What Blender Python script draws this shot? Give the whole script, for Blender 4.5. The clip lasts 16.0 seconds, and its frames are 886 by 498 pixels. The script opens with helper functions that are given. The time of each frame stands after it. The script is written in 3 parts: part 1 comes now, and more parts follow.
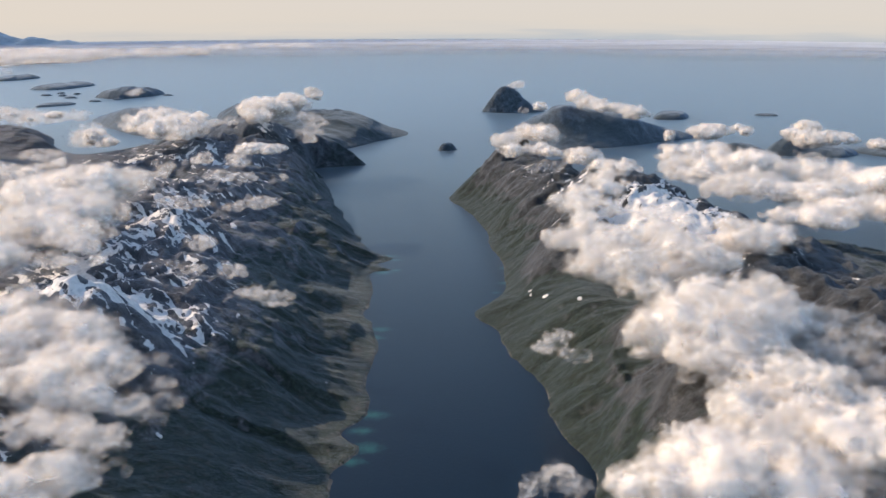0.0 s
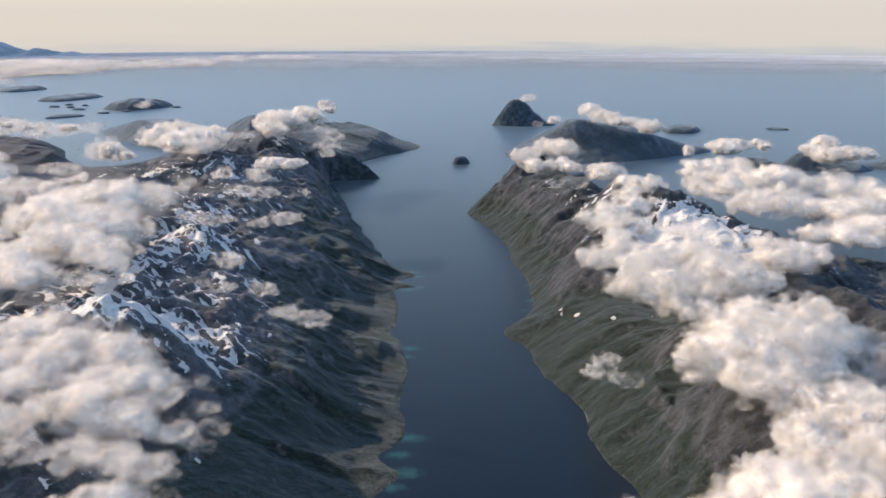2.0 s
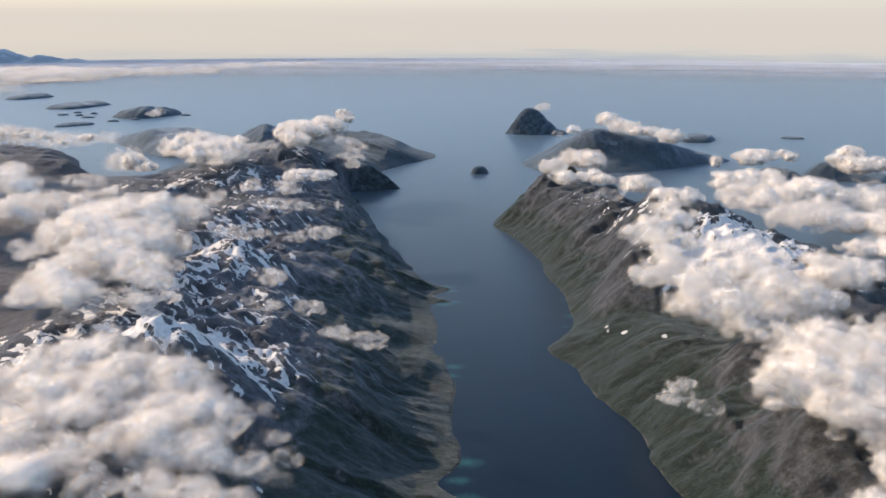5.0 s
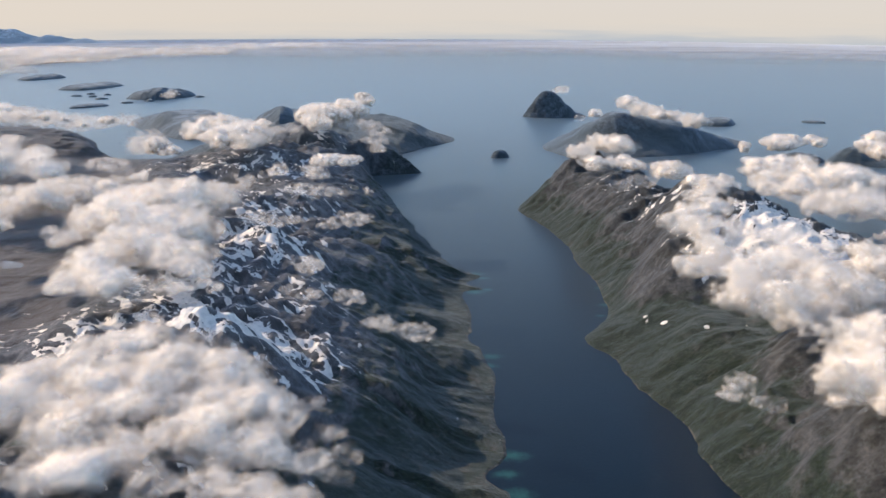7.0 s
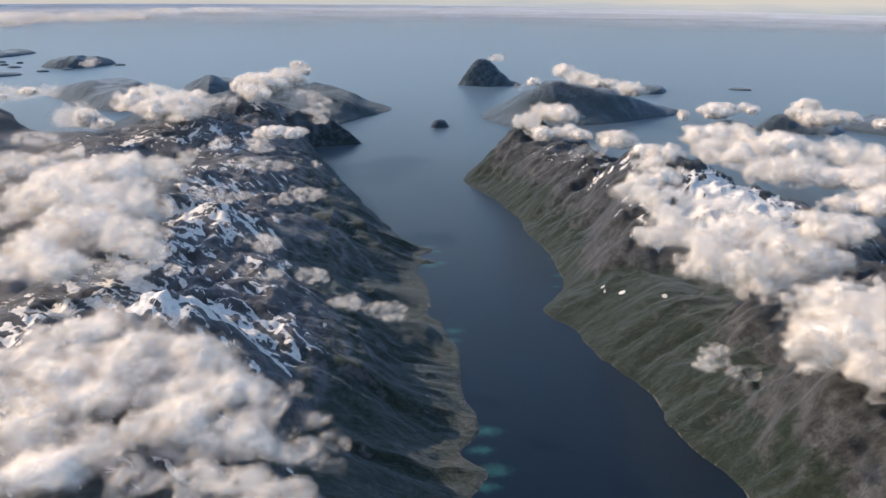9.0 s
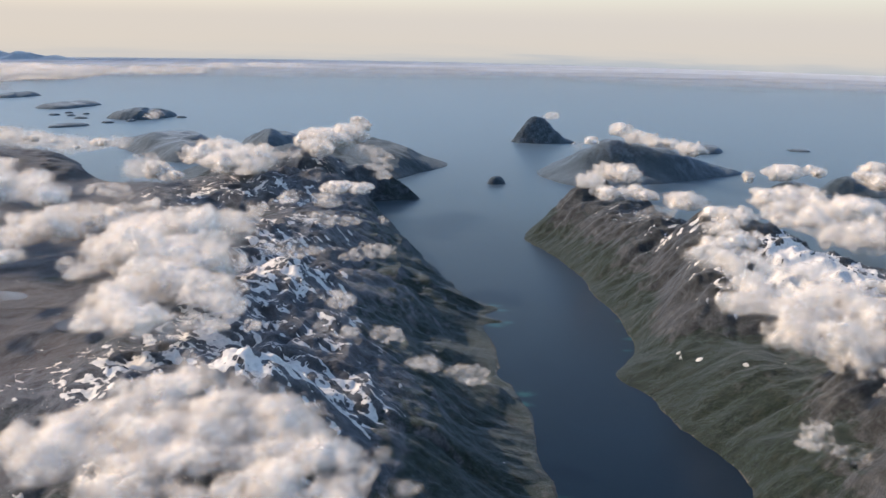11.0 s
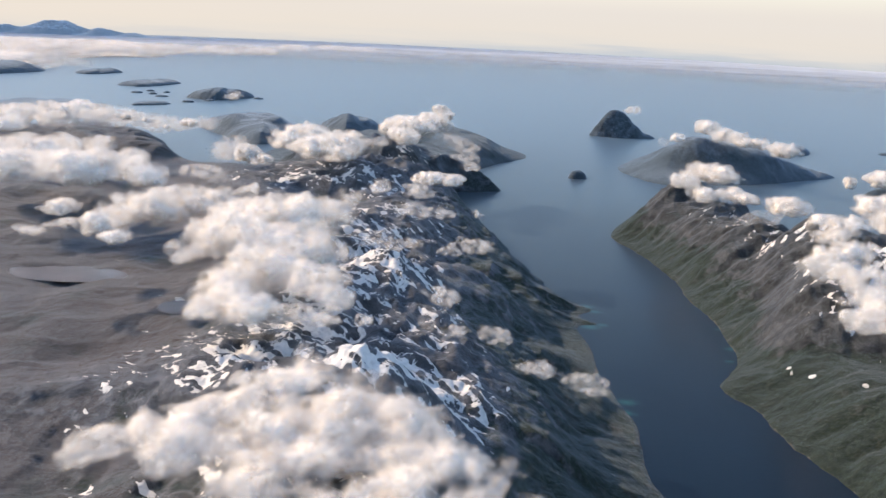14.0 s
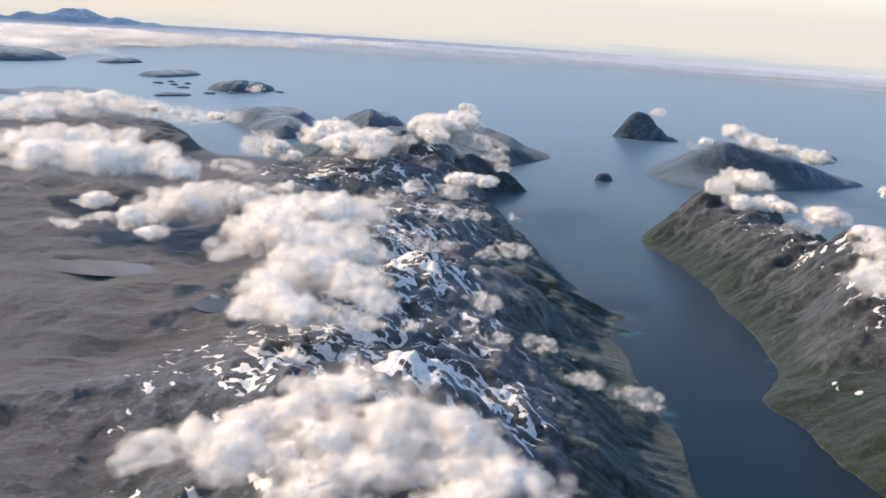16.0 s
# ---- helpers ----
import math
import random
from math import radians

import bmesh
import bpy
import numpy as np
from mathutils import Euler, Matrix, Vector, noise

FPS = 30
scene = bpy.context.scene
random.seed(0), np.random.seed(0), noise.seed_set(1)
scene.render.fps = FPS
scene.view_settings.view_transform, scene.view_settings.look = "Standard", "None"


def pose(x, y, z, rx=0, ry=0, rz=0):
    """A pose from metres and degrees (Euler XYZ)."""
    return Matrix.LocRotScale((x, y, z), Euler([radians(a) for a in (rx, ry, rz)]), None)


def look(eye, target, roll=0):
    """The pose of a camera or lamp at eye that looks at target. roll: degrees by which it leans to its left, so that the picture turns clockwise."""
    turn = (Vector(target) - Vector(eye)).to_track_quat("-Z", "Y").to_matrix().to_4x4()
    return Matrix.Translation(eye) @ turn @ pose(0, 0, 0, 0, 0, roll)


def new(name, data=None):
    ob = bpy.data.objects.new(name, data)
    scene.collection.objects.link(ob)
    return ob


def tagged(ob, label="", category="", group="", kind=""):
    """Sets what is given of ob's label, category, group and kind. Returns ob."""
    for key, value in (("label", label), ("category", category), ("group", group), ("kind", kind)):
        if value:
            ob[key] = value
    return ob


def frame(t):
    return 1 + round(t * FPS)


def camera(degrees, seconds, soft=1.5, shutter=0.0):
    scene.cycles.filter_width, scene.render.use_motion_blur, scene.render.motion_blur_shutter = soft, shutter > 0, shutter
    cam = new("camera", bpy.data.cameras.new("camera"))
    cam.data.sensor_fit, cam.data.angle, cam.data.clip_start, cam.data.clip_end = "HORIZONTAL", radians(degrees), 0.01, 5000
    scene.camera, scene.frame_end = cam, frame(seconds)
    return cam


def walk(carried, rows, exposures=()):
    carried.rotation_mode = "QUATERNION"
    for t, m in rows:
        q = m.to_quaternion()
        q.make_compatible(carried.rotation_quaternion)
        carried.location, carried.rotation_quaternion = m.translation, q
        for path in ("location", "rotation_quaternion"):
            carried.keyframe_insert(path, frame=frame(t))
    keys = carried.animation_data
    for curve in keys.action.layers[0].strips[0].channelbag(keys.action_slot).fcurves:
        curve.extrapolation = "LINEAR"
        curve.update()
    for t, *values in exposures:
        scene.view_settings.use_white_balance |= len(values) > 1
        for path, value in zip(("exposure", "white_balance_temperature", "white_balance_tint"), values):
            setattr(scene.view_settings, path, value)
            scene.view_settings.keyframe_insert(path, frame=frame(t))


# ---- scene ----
import itertools

cam = camera(57.6, 16.0)
METRES, EYE, TILT, LEAN, TURN = 125.0, 148.15, -16.657, 0.0, 0.0
ROWS = [
    (0.0, 0.0005, -0.0001, -0.0004, 0.01, -0.01, 0.04),
    (0.5, -0.0284, 0.0108, 0.0058, 0.22, 0.14, 0.06),
    (1.0, -0.0574, 0.0218, 0.0120, 0.37, 0.36, -0.01),
    (1.5, -0.0863, 0.0326, 0.0182, 0.28, 0.56, -0.11),
    (2.0, -0.1152, 0.0435, 0.0244, 0.00, 0.79, -0.14),
    (2.5, -0.1441, 0.0543, 0.0306, -0.23, 1.06, -0.12),
    (3.0, -0.1730, 0.0650, 0.0368, -0.28, 1.27, -0.16),
    (3.5, -0.2019, 0.0757, 0.0430, -0.22, 1.27, -0.14),
    (4.0, -0.2309, 0.0863, 0.0492, -0.13, 1.16, -0.12),
    (6.5, -0.3754, 0.1389, 0.0797, -0.06, 1.36, -0.28),
    (7.0, -0.4043, 0.1493, 0.0856, 0.32, -0.07, -0.41),
    (7.5, -0.4331, 0.1596, 0.0916, -0.45, -2.28, 0.26),
    (8.0, -0.4620, 0.1700, 0.0975, -4.43, -2.76, 1.18),
    (8.5, -0.4909, 0.1802, 0.1033, -5.63, -3.28, 0.96),
    (9.0, -0.5197, 0.1905, 0.1091, -4.84, -2.35, 0.61),
    (9.5, -0.5485, 0.2007, 0.1148, -3.77, -0.97, 0.25),
    (12.0, -0.6923, 0.2514, 0.1423, -1.57, 1.86, -1.18),
    (12.5, -0.7210, 0.2614, 0.1476, -1.65, 1.94, -1.42),
    (13.0, -0.7497, 0.2715, 0.1527, -1.40, 2.10, -2.02),
    (13.5, -0.7783, 0.2815, 0.1578, 0.54, 1.68, -2.90),
    (14.0, -0.8069, 0.2915, 0.1628, 1.98, 0.38, -3.39),
    (14.5, -0.8355, 0.3014, 0.1676, 2.19, -0.99, -3.64),
    (15.0, -0.8640, 0.3114, 0.1723, 2.39, -1.06, -4.14),
    (15.5, -0.8926, 0.3213, 0.1770, 2.53, -0.44, -4.41),
    (16.0, -0.9210, 0.3312, 0.1815, 2.65, 0.05, -4.80),
]
walk(cam, [(t, pose(0, 0, EYE, TILT, LEAN, TURN) @ pose(METRES * x, METRES * y, METRES * z, 90 + pitch, roll, yaw)) for t, x, y, z, yaw, pitch, roll in ROWS],
     exposures=((0.0, 0.27, 6850, 10), (4.2, 0.25, 6850, 10), (6.5, 0.26, 6850, 10), (7.0, 0.28, 6850, 10), (7.5, 0.5, 6880, 10), (9.0, 0.24, 6850, 10), (12.5, 0.21, 6820, 10), (13.4, 0.22, 6820, 10), (14.2, 0.5, 6820, 10), (16.0, 0.51, 6800, 10)))

# ---- sky and sun ----
SUN = Vector((-0.80, 0.40, 0.48)).normalized()
world = bpy.data.worlds.new("sky")
scene.world = world
scene.cycles.transparent_max_bounces = 64
world.use_nodes = True
wn = world.node_tree
sky = wn.nodes.new("ShaderNodeTexSky")
sky.sky_type = "NISHITA"
sky.sun_disc = False
sky.sun_elevation = math.asin(SUN.z)
sky.sun_rotation = math.atan2(SUN.x, SUN.y)
sky.air_density, sky.dust_density, sky.ozone_density = 1.0, 0.6, 1.5
wn.links.new(sky.outputs[0], wn.nodes["Background"].inputs[0])
wn.nodes["Background"].inputs[1].default_value = 0.2
sun_data = bpy.data.lights.new("sun", "SUN")
sun_data.energy, sun_data.angle, sun_data.color = 4.2, radians(0.6), (1.0, 0.76, 0.53)
sun = new("sun", sun_data)
sun.matrix_world = look(SUN * 900, (0, 0, 0))


# ---- materials ----
def material(name, rough=0.9):
    m = bpy.data.materials.new(name)
    m.use_nodes = True
    bsdf = m.node_tree.nodes["Principled BSDF"]
    bsdf.inputs["Roughness"].default_value = rough
    return m, m.node_tree.nodes, m.node_tree.links, bsdf


def tex(nodes, links, coords, scale, detail=6.0, rough=0.6, stretch=(1, 1, 1), turn=0.0, distort=0.0):
    """Noise of the given scale over the coordinates, stretched and turned about z."""
    mp = nodes.new("ShaderNodeMapping")
    mp.inputs["Scale"].default_value = stretch
    mp.inputs["Rotation"].default_value = (0, 0, radians(turn))
    links.new(coords, mp.inputs["Vector"])
    n = nodes.new("ShaderNodeTexNoise")
    n.inputs["Scale"].default_value, n.inputs["Detail"].default_value = scale, detail
    n.inputs["Roughness"].default_value, n.inputs["Distortion"].default_value = rough, distort
    links.new(mp.outputs[0], n.inputs["Vector"])
    return n.outputs["Fac"]


def ramp(nodes, links, fac, stops):
    r = nodes.new("ShaderNodeValToRGB")
    e = r.color_ramp.elements
    while len(e) < len(stops):
        e.new(0.5)
    for el, (pos, col) in zip(e, stops):
        el.position = pos
        el.color = (*col, 1) if len(col) == 3 else col
    links.new(fac, r.inputs["Fac"])
    return r.outputs["Color"]


def calc(nodes, links, op, a, b=0.0, clamp=False):
    m = nodes.new("ShaderNodeMath")
    m.operation, m.use_clamp = op, clamp
    for k, v in enumerate((a, b)):
        if isinstance(v, (int, float)):
            m.inputs[k].default_value = v
        else:
            links.new(v, m.inputs[k])
    return m.outputs[0]


def step_up(nodes, links, v, low, high):
    m = nodes.new("ShaderNodeMapRange")
    m.interpolation_type = "SMOOTHSTEP"
    links.new(v, m.inputs["Value"])
    m.inputs["From Min"].default_value, m.inputs["From Max"].default_value = low, high
    return m.outputs["Result"]


def blend(nodes, links, fac, a, b, how="MIX"):
    m = nodes.new("ShaderNodeMix")
    m.data_type, m.blend_type = "RGBA", how
    for sock, v in ((m.inputs[0], fac), (m.inputs[6], a), (m.inputs[7], b)):
        if isinstance(v, (int, float)):
            sock.default_value = v
        elif isinstance(v, tuple):
            sock.default_value = (*v, 1)
        else:
            links.new(v, sock)
    return m.outputs[2]


def attribute(nodes, name):
    a = nodes.new("ShaderNodeAttribute")
    a.attribute_name = name
    return a.outputs["Fac"]


def land_material(name, green, rock, moor, haze_sheen=0.3, bump=0.9):
    """Mountain ground: scree and rock above, heath and birch scrub below, bare rock along the gullies."""
    m, nodes, links, bsdf = material(name, 0.95)
    geo = nodes.new("ShaderNodeNewGeometry")
    co = geo.outputs["Position"]
    nrm = nodes.new("ShaderNodeSeparateXYZ")
    links.new(geo.outputs["Normal"], nrm.inputs[0])
    broad = tex(nodes, links, co, 0.03, 7)
    mid = tex(nodes, links, co, 0.14, 9, 0.68)
    grain = tex(nodes, links, co, 0.7, 7, 0.72)
    rocks = ramp(nodes, links, mid, [(0.36, tuple(c * 0.45 for c in rock)), (0.5, rock), (0.66, tuple(min(1, c * 1.9) for c in rock))])
    plants = ramp(nodes, links, calc(nodes, links, "ADD", calc(nodes, links, "MULTIPLY", grain, 0.5), calc(nodes, links, "MULTIPLY", mid, 0.5)),
                  [(0.36, tuple(c * 0.5 for c in green)), (0.5, green), (0.66, moor)])
    heath = blend(nodes, links, step_up(nodes, links, calc(nodes, links, "ADD", broad, calc(nodes, links, "MULTIPLY", attribute(nodes, "moor"), 0.35)), 0.6, 0.8), plants, moor)
    hgt = calc(nodes, links, "ADD", attribute(nodes, "bare"), calc(nodes, links, "MULTIPLY", calc(nodes, links, "SUBTRACT", mid, 0.5), 1.5))
    hgt = calc(nodes, links, "ADD", hgt, calc(nodes, links, "MULTIPLY", calc(nodes, links, "SUBTRACT", attribute(nodes, "run"), 0.5), 0.8))
    steep = calc(nodes, links, "MULTIPLY", calc(nodes, links, "SUBTRACT", 0.84, nrm.outputs["Z"]), 1.6)
    col = blend(nodes, links, step_up(nodes, links, calc(nodes, links, "ADD", hgt, steep), 0.28, 0.7), heath, rocks)
    col = blend(nodes, links, 0.7, col, ramp(nodes, links, grain, [(0.36, (0.24, 0.24, 0.25)), (0.5, (0.5, 0.5, 0.5)), (0.64, (0.8, 0.78, 0.74))]), "OVERLAY")
    links.new(col, bsdf.inputs["Base Color"])
    # bluish sheen stands in for haze between the eye and the ground
    bsdf.inputs["Sheen Weight"].default_value = haze_sheen
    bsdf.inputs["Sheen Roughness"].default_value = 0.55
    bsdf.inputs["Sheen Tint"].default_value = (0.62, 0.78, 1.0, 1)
    bsdf.inputs["Specular IOR Level"].default_value = 0.2
    bp = nodes.new("ShaderNodeBump")
    bp.inputs["Strength"].default_value, bp.inputs["Distance"].default_value = bump, 1.7
    links.new(calc(nodes, links, "ADD", mid, calc(nodes, links, "MULTIPLY", grain, 0.4)), bp.inputs["Height"])
    links.new(bp.outputs[0], bsdf.inputs["Normal"])
    return m


near_land = land_material("mountain_ground", (0.017, 0.028, 0.013), (0.074, 0.074, 0.080), (0.063, 0.052, 0.047), 0.27)
green_land = land_material("green_mountain_ground", (0.014, 0.024, 0.013), (0.042, 0.044, 0.046), (0.028, 0.030, 0.021), 0.21)
# far islands: the blue-grey of the air's haze is mixed into the base colours
hazed_far_land = land_material("far_island_hazed_ground", (0.032, 0.050, 0.062), (0.046, 0.064, 0.082), (0.038, 0.055, 0.068), 0.45, 0.4)
# peninsula: cooler rock and scrub colours imitate the haze in front of it
hazed_point_land = land_material("peninsula_hazed_ground", (0.018, 0.029, 0.028), (0.044, 0.053, 0.066), (0.030, 0.037, 0.040), 0.3, 0.7)


def shore_material():
    m, nodes, links, bsdf = material("shore_rock", 0.85)
    geo = nodes.new("ShaderNodeNewGeometry")
    n = tex(nodes, links, geo.outputs["Position"], 0.35, 7, 0.65)
    links.new(ramp(nodes, links, n, [(0.38, (0.04, 0.043, 0.04)), (0.5, (0.08, 0.08, 0.074)), (0.62, (0.15, 0.148, 0.138)), (0.75, (0.24, 0.235, 0.215))]), bsdf.inputs["Base Color"])
    return m


def lake_material():
    m, nodes, links, bsdf = material("lake_water", 0.2)
    geo = nodes.new("ShaderNodeNewGeometry")
    n = tex(nodes, links, geo.outputs["Position"], 0.08, 4)
    # pale grey-violet of the reflected sky is put into the base colour
    links.new(ramp(nodes, links, n, [(0.3, (0.095, 0.097, 0.118)), (0.7, (0.125, 0.126, 0.146))]), bsdf.inputs["Base Color"])
    return m


shore_rock = shore_material()
lake_water = lake_material()


def sea_material():
    m, nodes, links, bsdf = material("sea_water", 0.3)
    geo = nodes.new("ShaderNodeNewGeometry")
    co = geo.outputs["Position"]
    patch = tex(nodes, links, co, 0.012, 5)
    deep = ramp(nodes, links, patch, [(0.3, (0.0009, 0.0078, 0.020)), (0.7, (0.0015, 0.0110, 0.026))])
    warp = tex(nodes, links, co, 0.3, 6)
    shoal = None
    for x, y, r in ((-27, 275, 11), (-30, 263, 9), (-27, 251, 11), (-31, 242, 8), (-34, 479, 10), (-29, 471, 7), (-35, 447, 11), (-28, 451, 7), (-43, 388, 8), (-30, 360, 9), (-32, 350, 8), (34, 428, 7), (29, 412, 5), (36, 455, 6)):
        mp = nodes.new("ShaderNodeMapping")
        mp.inputs["Location"].default_value, mp.inputs["Scale"].default_value = (-x, -y * 1.7, 0), (1, 1.7, 1)
        links.new(co, mp.inputs["Vector"])
        d = nodes.new("ShaderNodeVectorMath")
        d.operation = "LENGTH"
        links.new(mp.outputs[0], d.inputs[0])
        v = calc(nodes, links, "SUBTRACT", r, calc(nodes, links, "ADD", d.outputs["Value"], calc(nodes, links, "MULTIPLY", warp, r * 1.0)))
        v = step_up(nodes, links, v, -r * 0.3, r * 0.6)
        shoal = v if shoal is None else calc(nodes, links, "MAXIMUM", shoal, v)
    col = blend(nodes, links, shoal, deep, (0.018, 0.085, 0.088))
    links.new(col, bsdf.inputs["Base Color"])
    bsdf.inputs["IOR"].default_value = 1.33
    # blue-tinted sheen lightens the far water in place of airborne haze
    bsdf.inputs["Sheen Weight"].default_value = 0.42
    bsdf.inputs["Sheen Roughness"].default_value = 0.28
    bsdf.inputs["Sheen Tint"].default_value = (0.52, 0.74, 1.0, 1)
    bsdf.inputs["Specular IOR Level"].default_value = 0.34
    wave = tex(nodes, links, co, 0.8, 4, 0.6)
    bp = nodes.new("ShaderNodeBump")
    bp.inputs["Strength"].default_value, bp.inputs["Distance"].default_value = 0.12, 0.3
    links.new(wave, bp.inputs["Height"])
    links.new(bp.outputs[0], bsdf.inputs["Normal"])
    return m


def cloud_material():
    """The solid heart of a cloud: light walks about inside it and comes out on all sides."""
    m, nodes, links, bsdf = material("cloud_heart", 1.0)
    # warm tone of the sunlight added to the cloud's white
    bsdf.inputs["Base Color"].default_value = (0.968, 0.942, 0.912, 1)
    bsdf.inputs["Specular IOR Level"].default_value = 0.0
    bsdf.inputs["Subsurface Weight"].default_value = 1.0
    bsdf.inputs["Subsurface Radius"].default_value = (1.0, 1.0, 1.0)
    bsdf.inputs["Subsurface Scale"].default_value = 9.0
    geo = nodes.new("ShaderNodeNewGeometry")
    n = tex(nodes, links, geo.outputs["Position"], 0.2, 8, 0.62)
    bp = nodes.new("ShaderNodeBump")
    bp.inputs["Strength"].default_value, bp.inputs["Distance"].default_value = 0.15, 2.0
    links.new(n, bp.inputs["Height"])
    links.new(bp.outputs[0], bsdf.inputs["Normal"])
    return m


def veil_material(alpha, torn=0.0):
    """Thin vapour that scatters light forwards and back alike; torn opens holes in it."""
    m, nodes, links, bsdf = material("cloud_veil", 1.0)
    nodes.remove(bsdf)
    geo = nodes.new("ShaderNodeNewGeometry")
    co = geo.outputs["Position"]
    n = tex(nodes, links, co, 0.2, 6, 0.62)
    back, through_it, mix, clear, out = (nodes.new(k) for k in ("ShaderNodeBsdfDiffuse", "ShaderNodeBsdfTranslucent", "ShaderNodeMixShader", "ShaderNodeBsdfTransparent", "ShaderNodeMixShader"))
    for s in (back, through_it):
        # vapour carries the same painted-in warm sunlight tint as the hearts
        s.inputs["Color"].default_value = (0.968, 0.942, 0.912, 1)
    mix.inputs[0].default_value = 0.5
    links.new(back.outputs[0], mix.inputs[1])
    links.new(through_it.outputs[0], mix.inputs[2])
    links.new(calc(nodes, links, "MULTIPLY", step_up(nodes, links, n, 0.28 + torn, 0.6), alpha), out.inputs[0])
    links.new(clear.outputs[0], out.inputs[1])
    links.new(mix.outputs[0], out.inputs[2])
    links.new(out.outputs[0], nodes["Material Output"].inputs[0])
    return m


def snow_material():
    m, nodes, links, bsdf = material("old_snow", 0.7)
    geo = nodes.new("ShaderNodeNewGeometry")
    n = tex(nodes, links, geo.outputs["Position"], 0.5, 6)
    links.new(ramp(nodes, links, n, [(0.3, (0.46, 0.47, 0.48)), (0.55, (0.66, 0.655, 0.65))]), bsdf.inputs["Base Color"])
    return m


snow_white = snow_material()
cloud_white = cloud_material()
VEILS = [(0.75, 0.34), (0.55, 0.30), (0.35, 0.26), (0.15, 0.22), (-0.05, 0.19), (-0.25, 0.16), (-0.5, 0.13), (-0.75, 0.11), (-1.0, 0.09), (-1.3, 0.06)]
THIN_VEILS = [(0.5, 0.12), (0.2, 0.10), (-0.15, 0.085), (-0.5, 0.07), (-0.9, 0.055), (-1.35, 0.04), (-1.85, 0.03)]
veils = [(level, veil_material(alpha)) for level, alpha in VEILS]
thin_veils = [(level, veil_material(alpha * 0.8, 0.14)) for level, alpha in THIN_VEILS]


# ---- noise ----
def hashed(seed, *grid):
    h = np.full(grid[0].shape, seed * 374761393 & 0xFFFFFFFF, np.uint32)
    for g, k in zip(grid, (668265263, 2246822519, 3266489917)):
        h = (h ^ (g.astype(np.uint32) * np.uint32(k))) * np.uint32(2654435761)
        h ^= h >> np.uint32(15)
    return h * np.uint32(2246822519) / np.float32(4294967295.0)


def value_noise(seed, *p):
    """Smooth noise, 0 to 1, in two or three dimensions."""
    cells = [np.floor(a).astype(np.int64) for a in p]
    parts = [a - c for a, c in zip(p, cells)]
    parts = [f * f * f * (f * (f * 6 - 15) + 10) for f in parts]
    total = 0
    for corner in range(2 ** len(p)):
        w, ix = 1, []
        for k in range(len(p)):
            bit = corner >> k & 1
            w = w * (parts[k] if bit else 1 - parts[k])
            ix.append(cells[k] + bit)
        total = total + w * hashed(seed, *ix)
    return total


def fbm(seed, wave, octaves, *p, gain=0.5, ridged=False):
    total, amp, norm = 0, 1.0, 0.0
    for o in range(octaves):
        v = value_noise(seed + o, *[a / wave + 17.3 * o for a in p])
        if ridged:
            v = 1 - np.abs(2 * v - 1)
        total, norm = total + amp * v, norm + amp
        amp, wave = amp * gain, wave / 2.03
    return total / norm


def smooth_line(points, closed=True, cuts=6):
    p = np.array(points, float)
    n, out = len(p), []
    for i in range(n if closed else n - 1):
        a, b, c, d = (p[(i + k) % n] if closed else p[min(max(i + k, 0), n - 1)] for k in (-1, 0, 1, 2))
        for s in np.linspace(0, 1, cuts, endpoint=False):
            out.append(0.5 * (2 * b + (c - a) * s + (2 * a - 5 * b + 4 * c - d) * s * s + (3 * b - a - 3 * c + d) * s ** 3))
    return np.array(out)


def inside_distance(x, y, line):
    """Distance to the closed line, positive inside, and how far along the line the nearest point lies."""
    best, inside = np.full(x.shape, 1e12), np.zeros(x.shape, bool)
    along, done = np.zeros(x.shape), 0.0
    for a, b in zip(line, np.roll(line, -1, 0)):
        e = b - a
        s = np.clip(((x - a[0]) * e[0] + (y - a[1]) * e[1]) / (e @ e + 1e-9), 0, 1)
        gap = (x - a[0] - s * e[0]) ** 2 + (y - a[1] - s * e[1]) ** 2
        nearer = gap < best
        best = np.where(nearer, gap, best)
        along = np.where(nearer, done + s * math.hypot(*e), along)
        done += math.hypot(*e)
        if a[1] != b[1]:
            inside ^= ((a[1] > y) != (b[1] > y)) & (x < (b[0] - a[0]) * (y - a[1]) / (b[1] - a[1]) + a[0])
    return np.sqrt(best) * np.where(inside, 1, -1), along


def mesh_from(name, verts, faces, attrs=None):
    me = bpy.data.meshes.new(name)
    me.vertices.add(len(verts))
    me.vertices.foreach_set("co", np.asarray(verts, np.float32).ravel())
    me.loops.add(len(faces) * 4)
    me.loops.foreach_set("vertex_index", np.asarray(faces, np.int32).ravel())
    me.polygons.add(len(faces))
    me.polygons.foreach_set("loop_start", np.arange(0, len(faces) * 4, 4, dtype=np.int32))
    me.polygons.foreach_set("use_smooth", np.ones(len(faces), bool))
    for key, values in (attrs or {}).items():
        a = me.attributes.new(key, "FLOAT", "POINT")
        a.data.foreach_set("value", np.asarray(values, np.float32))
    me.update(calc_edges=True)
    me.validate()
    return me


def keep_used(verts, faces, attrs):
    used = np.unique(faces)
    index = np.zeros(len(verts), np.int64)
    index[used] = np.arange(len(used))
    return verts[used], index[faces], {k: v[used] for k, v in attrs.items()}


